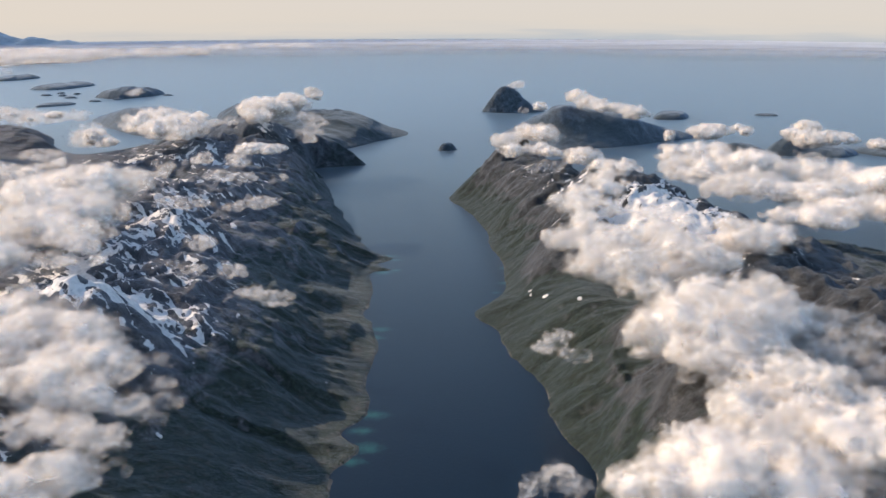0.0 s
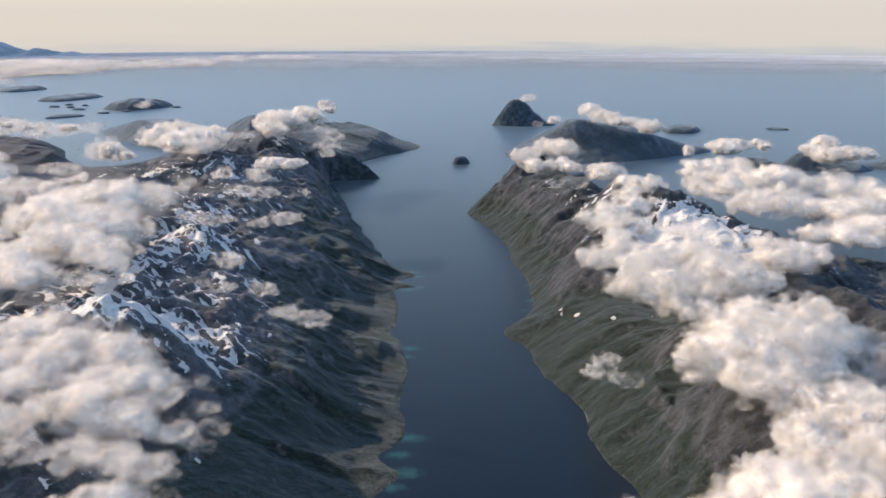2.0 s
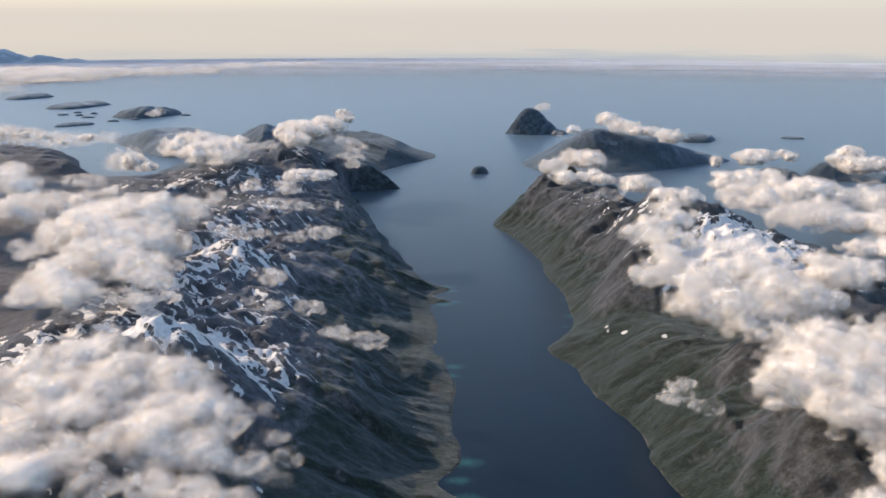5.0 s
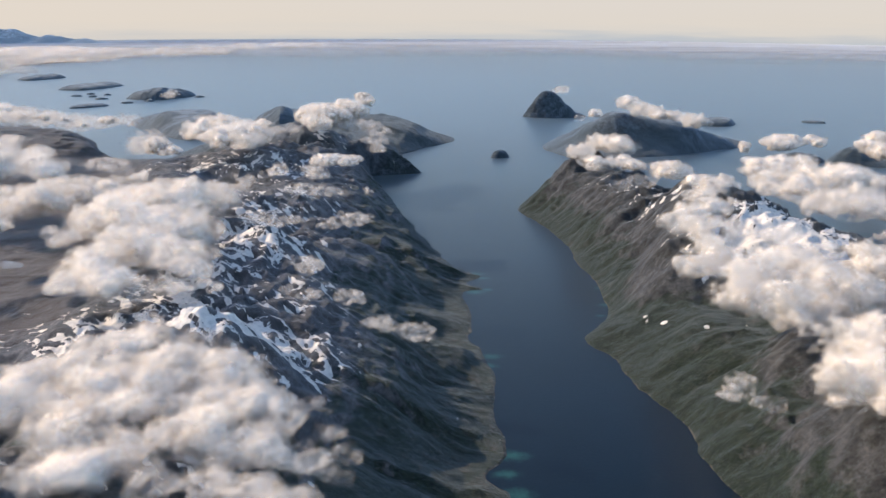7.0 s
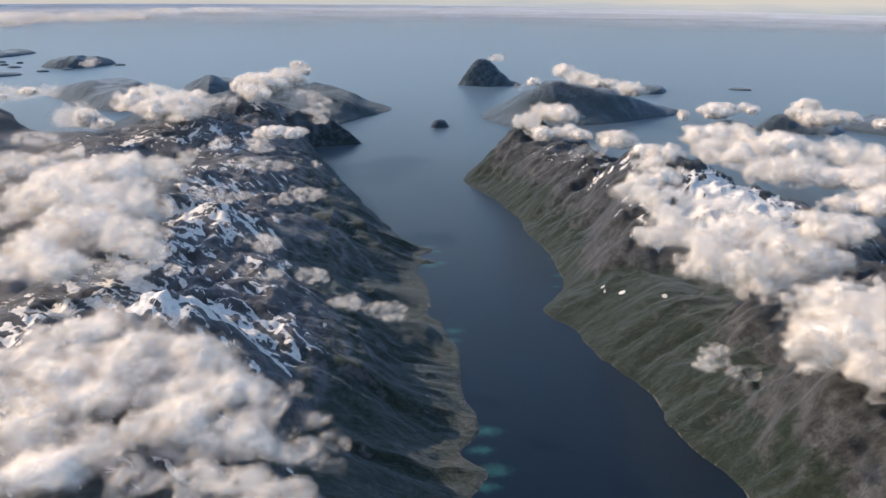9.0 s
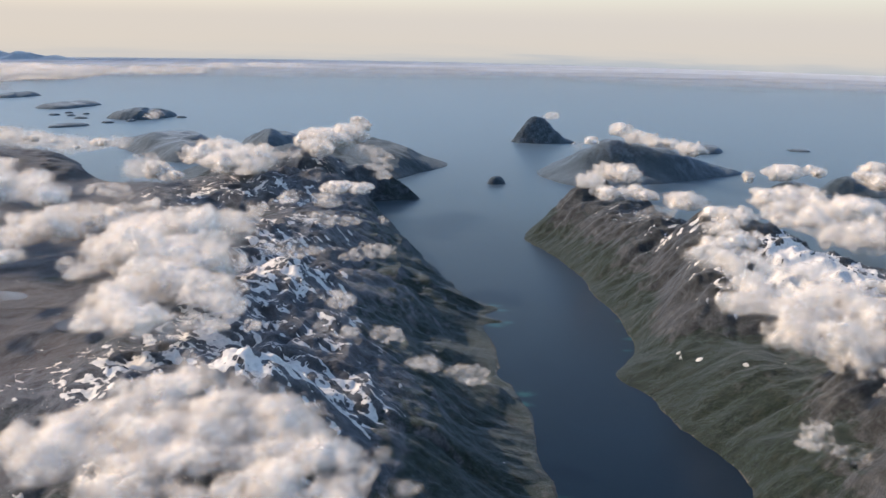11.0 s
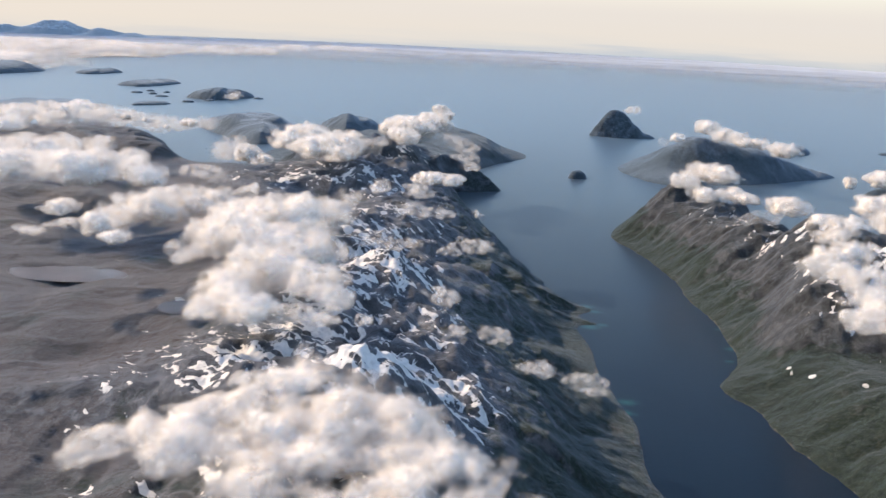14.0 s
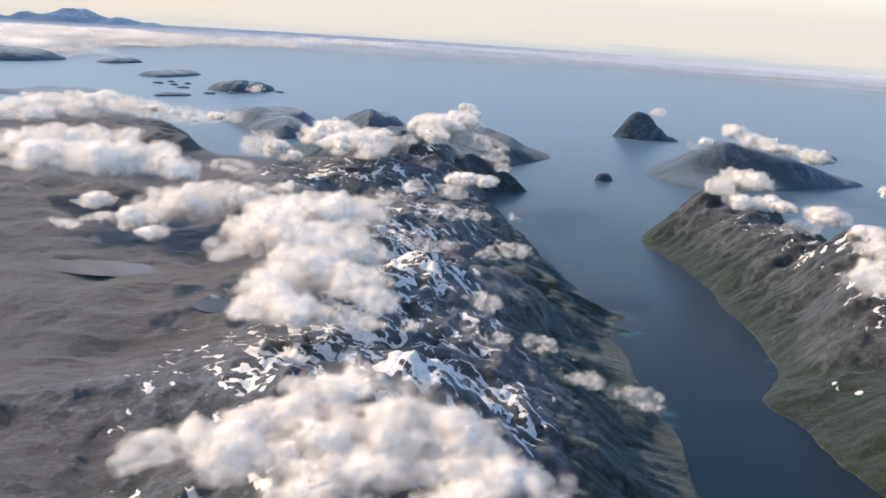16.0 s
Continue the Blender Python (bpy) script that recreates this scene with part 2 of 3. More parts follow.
def land(name, outline, peaks, mat, label, category, step=2.0, slope=40.0, power=1.3, rough=0.5, ragged=3.0, wave=60.0, seed=1,
         window=None, grow=0.0, tree_line=22.0, kind="", spread=30.0, fine=3.0, gully=0.0, steeper=None, moor_from=None, lakes=()):
    """A land mass: coast from the outline, heights drawn from the peaks, broken by ridged noise. The grid widens with y by grow."""
    line = smooth_line(outline)
    lo, hi = line.min(0) - 8, line.max(0) + 8
    if window:
        lo, hi = np.maximum(lo, window[:2]), np.minimum(hi, window[2:])
    xs, ys = np.arange(lo[0], hi[0], step * (1 + 200 * grow)), [lo[1]]
    while ys[-1] < hi[1]:
        ys.append(ys[-1] + step * (1 + grow * (ys[-1] - lo[1])))
    ys = np.array(ys)
    x, y = np.meshgrid(xs, ys)
    d, coast = inside_distance(x, y, line)
    d = d + ragged * 2 * (fbm(seed + 40, ragged * 7, 5, x, y, gain=0.6) - 0.5)
    top, weight = np.zeros(x.shape), np.zeros(x.shape)
    for px, py, ph in peaks:
        w = 1 / ((x - px) ** 2 + (y - py) ** 2 + spread ** 2) ** 1.8
        top, weight = top + w * ph, weight + w
    top /= weight
    if steeper:
        s = np.clip((y - steeper[0]) / (steeper[1] - steeper[0]), 0, 1)
        slope, power = slope + s * (steeper[2] - slope), power + s * (steeper[3] - power)
    rise = 1 - np.exp(-(np.maximum(d, 0) / slope) ** power)
    wx, wy = x + 30 * (fbm(seed + 60, 70, 4, x, y) - 0.5), y + 30 * (fbm(seed + 70, 70, 4, x, y) - 0.5)
    rid = 0.65 * fbm(seed, wave, 7, wx, wy, gain=0.5, ridged=True) + 0.35 * fbm(seed + 80, wave * 1.4, 6, wx, wy)
    moorland = np.clip((moor_from - x) / 60, 0, 1) if moor_from is not None else np.zeros(x.shape)
    small = 0.5 * fbm(seed + 20, 11.0, 5, wx, wy, gain=0.6) + 0.5 * fbm(seed + 25, 19.0, 5, wx, wy, gain=0.55, ridged=True) - 0.05
    z = top * rise * (1 + rough * (rid - 0.58) * 2) + (small - 0.5) * fine * np.clip(rise * 2.5, 0, 1) * np.clip((top - 12) / 18, 0.12, 1.4) * (1 - 0.65 * moorland)
    veer = coast + 9 * (fbm(seed + 91, 40, 4, x, y) - 0.5) + 0.12 * d
    run = fbm(seed + 90, 26.0, 5, veer, d / 4.5 + 6 * (rid - 0.5), gain=0.52, ridged=True)
    cut_in = np.clip(d / 12, 0, 1) * np.clip(1.6 - d / 75, 0.25, 1) * np.clip(top / 30, 0.2, 1)
    z = z - gully * 5.0 * cut_in * (run - 0.6)
    fix, sure = np.zeros(x.shape), np.full(x.shape, 0.35)
    for px, py, ph in peaks:
        j, i = np.abs(ys - py).argmin(), np.abs(xs - px).argmin()
        w = np.exp(-((x - px) ** 2 + (y - py) ** 2) / (0.7 * spread) ** 2)
        fix, sure = fix + w * (ph - z[j, i]), sure + w
    z = z + fix / sure * np.clip(rise * 2, 0, 1)
    for cx, cy, rx, ry, level in lakes:
        q = np.sqrt(((x - cx) / rx) ** 2 + ((y - cy) / ry) ** 2) + 1.5 * (fbm(seed + 50, 16, 4, x, y) - 0.5)
        z = z + (level - 1.3 - z) * np.clip((1.7 - q) / 0.8, 0, 1)
    z = np.where(d > 0, np.maximum(z, 0) + np.minimum(d, 2) * 0.3, np.maximum(d * 0.6, -6))
    bare = np.clip((z - tree_line) / 22 + 0.35, 0, 1)
    nx, ny = len(xs), len(ys)
    idx = np.arange(nx * ny).reshape(ny, nx)
    faces = np.stack([idx[:-1, :-1], idx[:-1, 1:], idx[1:, 1:], idx[1:, :-1]], -1).reshape(-1, 4)
    flat = z.ravel()
    faces = faces[flat[faces].max(1) > -3]
    verts = np.stack([x.ravel(), y.ravel(), flat], 1)
    verts, faces, attrs = keep_used(verts, faces, {"bare": bare.ravel(), "moor": moorland.ravel(), "run": (run * cut_in + 0.5 * (1 - cut_in)).ravel()})
    low = verts[:, 2][faces].max(1) < 0.5
    me = mesh_from(name, *keep_used(verts, faces[~low], attrs))
    me.materials.append(mat)
    ob = tagged(new(name, me), label, category, kind=kind)
    me = mesh_from("shore", *keep_used(verts, faces[low], attrs))
    me.materials.append(shore_rock)
    tagged(new("shore", me), "pale wave-washed rock and sand").parent = ob
    for cx, cy, rx, ry, level in lakes:
        ring = [(cx + 1.45 * rx * math.cos(a), cy + 1.45 * ry * math.sin(a), level) for a in np.linspace(0, 2 * math.pi, 64, endpoint=False)]
        bm = bmesh.new()
        bm.faces.new([bm.verts.new(p) for p in ring])
        me = bpy.data.meshes.new("lake")
        bm.to_mesh(me)
        bm.free()
        me.materials.append(lake_water)
        tagged(new("lake", me), "still mountain lake, grey-violet sky reflection put into its colour").parent = ob
    return ob, (xs, ys, z)


def height_at(grid, x, y):
    xs, ys, z = grid
    i = np.clip(np.searchsorted(xs, x) - 1, 0, len(xs) - 2)
    j = np.clip(np.searchsorted(ys, y) - 1, 0, len(ys) - 2)
    u, v = np.clip((x - xs[i]) / (xs[i + 1] - xs[i]), 0, 1), np.clip((y - ys[j]) / (ys[j + 1] - ys[j]), 0, 1)
    return (1 - v) * ((1 - u) * z[j, i] + u * z[j, i + 1]) + v * ((1 - u) * z[j + 1, i] + u * z[j + 1, i + 1])


def snow_patches(parent, grid, window, zones, seed, step=0.5, along=(0.77, -0.63), wave=2.5, stretch=3.7, most=140, proud=0.22):
    """Late snow lying on the ground, each patch a piece of its own; what is left after the largest is joined."""
    xs, ys = np.arange(window[0], window[2], step), np.arange(window[1], window[3], step)
    x, y = np.meshgrid(xs, ys)
    wx, wy = x + 4 * (fbm(seed + 5, 9, 4, x, y) - 0.5), y + 4 * (fbm(seed + 6, 9, 4, x, y) - 0.5)
    u, v = wx * along[0] + wy * along[1], -wx * along[1] + wy * along[0]
    n = 0.36 * fbm(seed, wave, 4, u / stretch, v, gain=0.6) + 0.30 * fbm(seed + 3, wave * 2.4, 6, wx, wy, gain=0.75) + 0.34 * fbm(seed + 7, wave * 0.55, 3, u / 5, v)
    zone = np.zeros(x.shape)
    for cx, cy, rx, ry, amount in zones:
        zone = np.maximum(zone, amount * np.exp(-(((x - cx) / rx) ** 2 + ((y - cy) / ry) ** 2)))
    z = height_at(grid, x, y)
    gy, gx = np.gradient(z, step)
    level = z.copy()
    for axis in (0, 1):
        level = sum(np.roll(level, k, axis) for k in range(-5, 6)) / 11
    mask = n + 0.05 * np.clip((level - z) / 0.7, -1, 1) + zone + 0.125 * np.clip((z - 22) / 10, 0, 1) * (zone < 0.5) - 0.775 - 0.10 * np.clip(np.hypot(gx, gy) - 0.7, 0, 1)
    mask[0], mask[-1], mask[:, 0], mask[:, -1] = -1, -1, -1, -1
    inside = mask > 0
    my, mx = np.gradient(mask, step)
    push = -mask / (mx * mx + my * my + 1e-6)
    rim = ~inside
    px, py = x + np.where(rim, np.clip(push * mx, -step, step), 0), y + np.where(rim, np.clip(push * my, -step, step), 0)
    pz = height_at(grid, px, py) + np.where(inside, proud, 0.03)
    tag = np.where(inside, np.arange(x.size).reshape(x.shape) + 1, 0)
    while True:
        nxt = tag.copy()
        for s, axis in ((1, 0), (-1, 0), (1, 1), (-1, 1)):
            nxt = np.maximum(nxt, np.where(inside, np.roll(nxt, s, axis), 0))
        nxt = np.where(inside, nxt, 0)
        for _ in range(3):
            nxt = np.where(inside, np.maximum(nxt, nxt.ravel()[np.maximum(nxt - 1, 0)]), 0)
        if (nxt == tag).all():
            break
        tag = nxt
    idx = np.arange(x.size).reshape(x.shape)
    faces = np.stack([idx[:-1, :-1], idx[:-1, 1:], idx[1:, 1:], idx[1:, :-1]], -1).reshape(-1, 4)
    owner = tag.ravel()[faces].max(1)
    faces, owner = faces[owner > 0], owner[owner > 0]
    names, counts = np.unique(owner, return_counts=True)
    order = names[np.argsort(-counts)]
    order = order[np.sort(-counts) < -3]
    verts = np.stack([px.ravel(), py.ravel(), pz.ravel()], 1)
    by_owner = np.argsort(owner, kind="stable")
    start = np.searchsorted(owner[by_owner], order)
    stop = np.searchsorted(owner[by_owner], order, side="right")
    rest = []
    for k, (a, b) in enumerate(zip(start, stop)):
        f = faces[by_owner[a:b]]
        if k >= most:
            rest.append(f)
            continue
        vv, ff, _ = keep_used(verts, f, {})
        me = mesh_from("snow_patch", vv, ff)
        me.materials.append(snow_white)
        new("snow_patch", me).parent = parent
    if rest:
        vv, ff, _ = keep_used(verts, np.concatenate(rest), {})
        me = mesh_from("small_snow_patches", vv, ff)
        me.materials.append(snow_white)
        ob = tagged(new("small_snow_patches", me), kind="stuff")
        ob.parent = parent


# ---- sea ----
def sea():
    bm = bmesh.new()
    rings = [0.0, 150, 400, 900, 1800, 2900, 3950]
    turn = 96
    prev = [bm.verts.new((0, 0, 0))]
    for r in rings[1:]:
        row = [bm.verts.new((r * math.cos(2 * math.pi * k / turn), r * math.sin(2 * math.pi * k / turn), 0)) for k in range(turn)]
        for k in range(turn):
            if len(prev) == 1:
                bm.faces.new((prev[0], row[k], row[(k + 1) % turn]))
            else:
                bm.faces.new((prev[k], row[k], row[(k + 1) % turn], prev[(k + 1) % turn]))
        prev = row
    me = bpy.data.meshes.new("water")
    bm.to_mesh(me)
    bm.free()
    me.materials.append(sea_material())
    return tagged(new("water", me), "deep blue open sea and fjord water", "sea", kind="structure")


sea()


def backdrop():
    """Bright hazy air and thin cloud bands all round the far horizon."""
    turn, rows = 128, (-80, 0, 60, 140, 260, 420, 650, 900)
    xs = [4150 * math.cos(2 * math.pi * k / turn) for k in range(turn)]
    ys = [4150 * math.sin(2 * math.pi * k / turn) for k in range(turn)]
    verts = [(xs[k], ys[k], z) for z in rows for k in range(turn)]
    faces = [(r * turn + k, r * turn + (k + 1) % turn, (r + 1) * turn + (k + 1) % turn, (r + 1) * turn + k) for r in range(len(rows) - 1) for k in range(turn)]
    m = bpy.data.materials.new("horizon_haze")
    m.use_nodes = True
    nodes, links = m.node_tree.nodes, m.node_tree.links
    nodes.remove(nodes["Principled BSDF"])
    geo = nodes.new("ShaderNodeNewGeometry")
    co = geo.outputs["Position"]
    sep = nodes.new("ShaderNodeSeparateXYZ")
    links.new(co, sep.inputs[0])
    bands = tex(nodes, links, co, 0.0016, 6, 0.55, (1, 1, 16), 0, 0.3)
    height = calc(nodes, links, "DIVIDE", sep.outputs["Z"], 900)
    tint = ramp(nodes, links, calc(nodes, links, "ADD", height, calc(nodes, links, "MULTIPLY", calc(nodes, links, "SUBTRACT", bands, 0.5), 0.12)),
                [(0.0, (0.52, 0.57, 0.64)), (0.05, (0.70, 0.68, 0.66)), (0.10, (0.74, 0.70, 0.66)), (0.3, (0.74, 0.71, 0.69)), (1.0, (0.62, 0.66, 0.72))])
    warm = step_up(nodes, links, sep.outputs["X"], 600, -2600)
    tint = blend(nodes, links, calc(nodes, links, "MULTIPLY", warm, 0.5), tint, (0.80, 0.72, 0.64))
    em = nodes.new("ShaderNodeEmission")
    em.inputs["Strength"].default_value = 0.80
    links.new(tint, em.inputs["Color"])
    clear = nodes.new("ShaderNodeBsdfTransparent")
    mix = nodes.new("ShaderNodeMixShader")
    links.new(step_up(nodes, links, sep.outputs["Z"], 180, 620), mix.inputs[0])
    links.new(em.outputs[0], mix.inputs[1])
    links.new(clear.outputs[0], mix.inputs[2])
    links.new(mix.outputs[0], nodes["Material Output"].inputs[0])
    me = mesh_from("backdrop", verts, faces)
    me.materials.append(m)
    return tagged(new("backdrop", me), "pale hazy sky with thin cloud bands on the horizon", "sky", kind="structure")


backdrop()


def stratus_sheets():
    """Thin layers of low stratus over the far sea, closing up towards the horizon in place of haze."""
    m = veil_material(0.75)
    m.name = "far_stratus"
    nodes, links = m.node_tree.nodes, m.node_tree.links
    for k in nodes:
        if k.type in ("BSDF_DIFFUSE", "BSDF_TRANSLUCENT"):
            # bluish colour offsets the warm sunlight on the layers
            k.inputs["Color"].default_value = (0.86, 0.92, 1.0, 1)
    geo = nodes.new("ShaderNodeNewGeometry")
    far = nodes.new("ShaderNodeVectorMath")
    far.operation = "LENGTH"
    links.new(geo.outputs["Position"], far.inputs[0])
    streak = tex(nodes, links, geo.outputs["Position"], 0.0016, 6, 0.6, (1, 3.2, 1), 12)
    reach = calc(nodes, links, "ADD", far.outputs["Value"], calc(nodes, links, "MULTIPLY", calc(nodes, links, "SUBTRACT", streak, 0.5), 1300))
    # opacity rises with distance to imitate haze thickening over the sea
    closed = calc(nodes, links, "MULTIPLY", step_up(nodes, links, reach, 2500, 3900), 0.62)
    out = [k for k in nodes if k.type == "MIX_SHADER"][-1]
    links.new(closed, out.inputs[0])
    deck = None
    for low, high, z in ((2150, 3935, 1.5), (2300, 3940, 4.0), (2500, 3945, 7.0)):
        verts = [(r * math.cos(2 * math.pi * k / 128), r * math.sin(2 * math.pi * k / 128), z) for r in np.linspace(low, high, 6) for k in range(128)]
        faces = [(r * 128 + k, r * 128 + (k + 1) % 128, (r + 1) * 128 + (k + 1) % 128, (r + 1) * 128 + k) for r in range(5) for k in range(128)]
        me = mesh_from("stratus_deck" if deck is None else "layer", verts, faces)
        me.materials.append(m)
        ob = new("stratus_deck" if deck is None else "layer", me)
        if deck is None:
            deck = tagged(ob, "thin pale stratus layers standing in for haze over the far sea", "cloud", kind="structure")
        else:
            ob.parent = deck


stratus_sheets()


# ---- land ----
ground, ground_grid = land("ground", [(-30, 90), (-34, 220), (-36, 234), (-28, 250), (-35, 262), (-30, 280), (-31, 305), (-31, 340), (-33, 366), (-40, 382), (-39, 412), (-42, 445),
                (-31, 452), (-40, 462), (-30, 474), (-44, 490), (-62, 540), (-83, 610), (-102, 686), (-120, 722), (-170, 740), (-250, 752), (-310, 800), (-340, 843), (-381, 843), (-404, 857),
                (-436, 902), (-480, 975), (-560, 1010), (-640, 940), (-760, 760), (-700, 90)],
     [(-75, 300, 22), (-95, 313, 30), (-107, 324, 38), (-115, 366, 36), (-128, 396, 43), (-139, 381, 39), (-150, 388, 44), (-160, 465, 40), (-138, 440, 33), (-98, 430, 28), (-101, 384, 23), (-111, 321, 33), (-82, 306, 26),
      (-143, 278, 50), (-128, 266, 49), (-158, 296, 40), (-189, 306, 36), (-120, 235, 34), (-165, 520, 39), (-141, 531, 42), (-127, 519, 36), (-150, 560, 34), (-100, 520, 22),
      (-239, 641, 38), (-208, 656, 33), (-221, 640, 43), (-196, 640, 45), (-179, 640, 46), (-157, 640, 44), (-136, 640, 27), (-190, 590, 28), (-130, 600, 28), 
      (-512, 890, 22), (-468, 857, 21), (-441, 847, 21), (-424, 853, 18), (-390, 815, 4), (-290, 416, 21), (-262, 420, 20), (-236, 310, 27), (-222, 325, 26), (-373, 570, 27), (-395, 560, 22), (-250, 330, 16), (-300, 420, 12), (-340, 300, 12), (-360, 650, 7), (-280, 760, 6), (-330, 540, 12), (-340, 800, 4), (-420, 560, 26), (-75, 225, 16), (-200, 250, 24), (-210, 400, 26)],
     near_land, "broad rocky mountain land with late snow patches and green shore", "mountain", step=1.0, slope=52, power=1.7, rough=0.42, ragged=4.0, seed=3, kind="structure",
     window=(-640, 130, 0, 1120), grow=0.0012, wave=80, spread=22, gully=2.0, fine=10.0, steeper=(420, 540, 24, 1.35), moor_from=-170,
     lakes=((-312, 432, 23, 9, 17.6), (-229, 374, 7, 6, 25.6)))
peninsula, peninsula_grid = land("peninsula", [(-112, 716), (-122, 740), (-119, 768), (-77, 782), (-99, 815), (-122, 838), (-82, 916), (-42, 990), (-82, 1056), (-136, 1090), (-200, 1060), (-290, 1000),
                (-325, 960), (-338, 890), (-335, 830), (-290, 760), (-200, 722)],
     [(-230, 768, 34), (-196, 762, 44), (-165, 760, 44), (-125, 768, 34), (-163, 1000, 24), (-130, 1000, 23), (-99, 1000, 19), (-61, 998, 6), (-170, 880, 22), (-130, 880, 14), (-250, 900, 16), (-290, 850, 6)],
     hazed_point_land, "mountain peninsula at the mouth of the fjord, coloured hazy blue-grey", "mountain", step=1.6, slope=22, power=1.3, rough=0.4, seed=21, wave=70, spread=20, gully=1.2, fine=6.0)
headland, headland_grid = land("headland", [(45, 90), (50, 228), (44, 258), (40, 296), (31, 326), (27, 358), (16, 382), (33, 412), (37, 450), (31, 498), (28, 545), (18, 595), (5, 643),
                  (24, 685), (60, 712), (110, 680), (165, 560), (235, 490), (300, 440), (340, 340), (350, 240), (350, 90)],
     [(50, 368, 15), (63, 349, 21), (64, 342, 20), (80, 245, 38), (95, 300, 42), (75, 440, 44), (90, 495, 50), (119, 490, 52), (134, 490, 48), (106, 440, 52), (138, 450, 42), (165, 450, 32),
      (62, 627, 34), (54, 648, 50), (41, 640, 36), (28, 640, 20), (62, 590, 34), (73, 537, 40), (66, 525, 32), (60, 410, 40), (150, 300, 32), (175, 300, 40), (90, 180, 40), (200, 430, 22), (260, 380, 22), (300, 300, 28), (230, 330, 26), (280, 200, 26)],
     green_land, "green fjord mountainside with rocky summit and snowfield", "mountain", step=0.9, slope=38, power=1.15, rough=0.48, seed=11,
     window=(0, 110, 350, 720), grow=0.001, tree_line=20, spread=20, gully=2.2, fine=8.0)
snow_patches(ground, ground_grid, (-345, 190, -45, 560), [(-128, 288, 30, 28, 0.29), (-168, 300, 36, 24, 0.21), (-145, 398, 30, 26, 0.19), (-160, 450, 28, 46, 0.16), (-150, 525, 30, 16, 0.20), (-165, 350, 30, 40, 0.19), (-315, 424, 14, 6, 0.14), (-294, 461, 10, 6, 0.15), (-253, 488, 14, 8, 0.13), (-214, 451, 12, 12, 0.14), (-263, 419, 10, 6, 0.13), (-232, 386, 14, 9, 0.20), (-207, 233, 8, 6, 0.16), (-222, 330, 22, 8, 0.15), (-145, 508, 30, 24, 0.11),
             (-96, 285, 30, 26, 0.12), (-150, 235, 50, 26, 0.11), (-105, 350, 40, 60, 0.095), (-225, 400, 26, 26, 0.13), (-200, 320, 40, 40, 0.08)], 300)
snow_patches(peninsula, peninsula_grid, (-215, 725, -110, 800), [(-165, 752, 14, 26, 0.13), (-180, 745, 20, 14, 0.08)], 330, step=1.0, most=30)
snow_patches(ground, ground_grid, (-300, 560, -110, 730), [(-231, 625, 26, 24, 0.15), (-190, 620, 40, 26, 0.12), (-150, 600, 36, 26, 0.11)], 320, step=1.1, most=60)
snow_patches(headland, headland_grid, (40, 330, 185, 620), [(112, 405, 36, 46, 0.36), (128, 440, 28, 40, 0.24), (84, 505, 30, 30, 0.09), (70, 590, 20, 30, 0.08)], 340, step=0.9, along=(0.6, 0.8), most=80)
snow_patches(headland, headland_grid, (30, 335, 90, 400), [(50, 368, 2.2, 1.6, 0.5), (63, 349, 1.8, 2, 0.5), (43, 377, 1.6, 1.2, 0.45)], 350, step=0.5, most=20)


# pale blue of thick distance haze painted as the range's own colour
hazed_range_land = land_material("distant_range_hazed_ground", (0.24, 0.29, 0.34), (0.32, 0.37, 0.43), (0.28, 0.33, 0.38), 0.6, 0.4)


# islands take the ground with distance haze in its colour unless told otherwise
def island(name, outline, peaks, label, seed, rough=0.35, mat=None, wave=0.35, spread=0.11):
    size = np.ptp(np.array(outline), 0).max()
    return land(name, outline, peaks, mat or hazed_far_land, label, "island", step=max(1.0, size / 130), slope=max(3, size * 0.13), power=1.1, rough=rough, ragged=min(3, size * 0.03),
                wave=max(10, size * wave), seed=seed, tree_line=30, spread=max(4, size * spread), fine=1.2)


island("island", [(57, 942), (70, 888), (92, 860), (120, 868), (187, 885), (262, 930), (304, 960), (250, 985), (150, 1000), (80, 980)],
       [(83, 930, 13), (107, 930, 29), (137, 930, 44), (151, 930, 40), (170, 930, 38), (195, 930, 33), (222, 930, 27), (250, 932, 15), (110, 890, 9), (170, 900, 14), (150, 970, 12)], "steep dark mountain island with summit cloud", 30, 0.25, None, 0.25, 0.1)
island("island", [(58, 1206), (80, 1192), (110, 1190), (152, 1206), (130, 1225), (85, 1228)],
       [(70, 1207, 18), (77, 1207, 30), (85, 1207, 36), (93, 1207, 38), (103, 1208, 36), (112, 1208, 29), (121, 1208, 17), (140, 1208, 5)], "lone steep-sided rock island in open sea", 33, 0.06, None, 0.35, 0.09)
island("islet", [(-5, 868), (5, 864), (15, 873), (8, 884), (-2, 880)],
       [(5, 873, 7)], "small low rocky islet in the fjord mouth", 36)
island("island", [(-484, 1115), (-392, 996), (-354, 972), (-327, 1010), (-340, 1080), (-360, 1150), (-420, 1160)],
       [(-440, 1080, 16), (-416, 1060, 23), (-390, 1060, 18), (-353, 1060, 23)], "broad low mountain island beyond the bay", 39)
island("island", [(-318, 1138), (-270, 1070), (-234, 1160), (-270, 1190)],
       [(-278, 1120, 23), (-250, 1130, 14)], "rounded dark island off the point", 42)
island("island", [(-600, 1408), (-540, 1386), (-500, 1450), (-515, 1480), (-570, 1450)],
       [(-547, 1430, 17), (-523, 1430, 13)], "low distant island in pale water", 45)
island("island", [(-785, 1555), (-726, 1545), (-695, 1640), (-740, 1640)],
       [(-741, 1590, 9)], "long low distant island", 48)
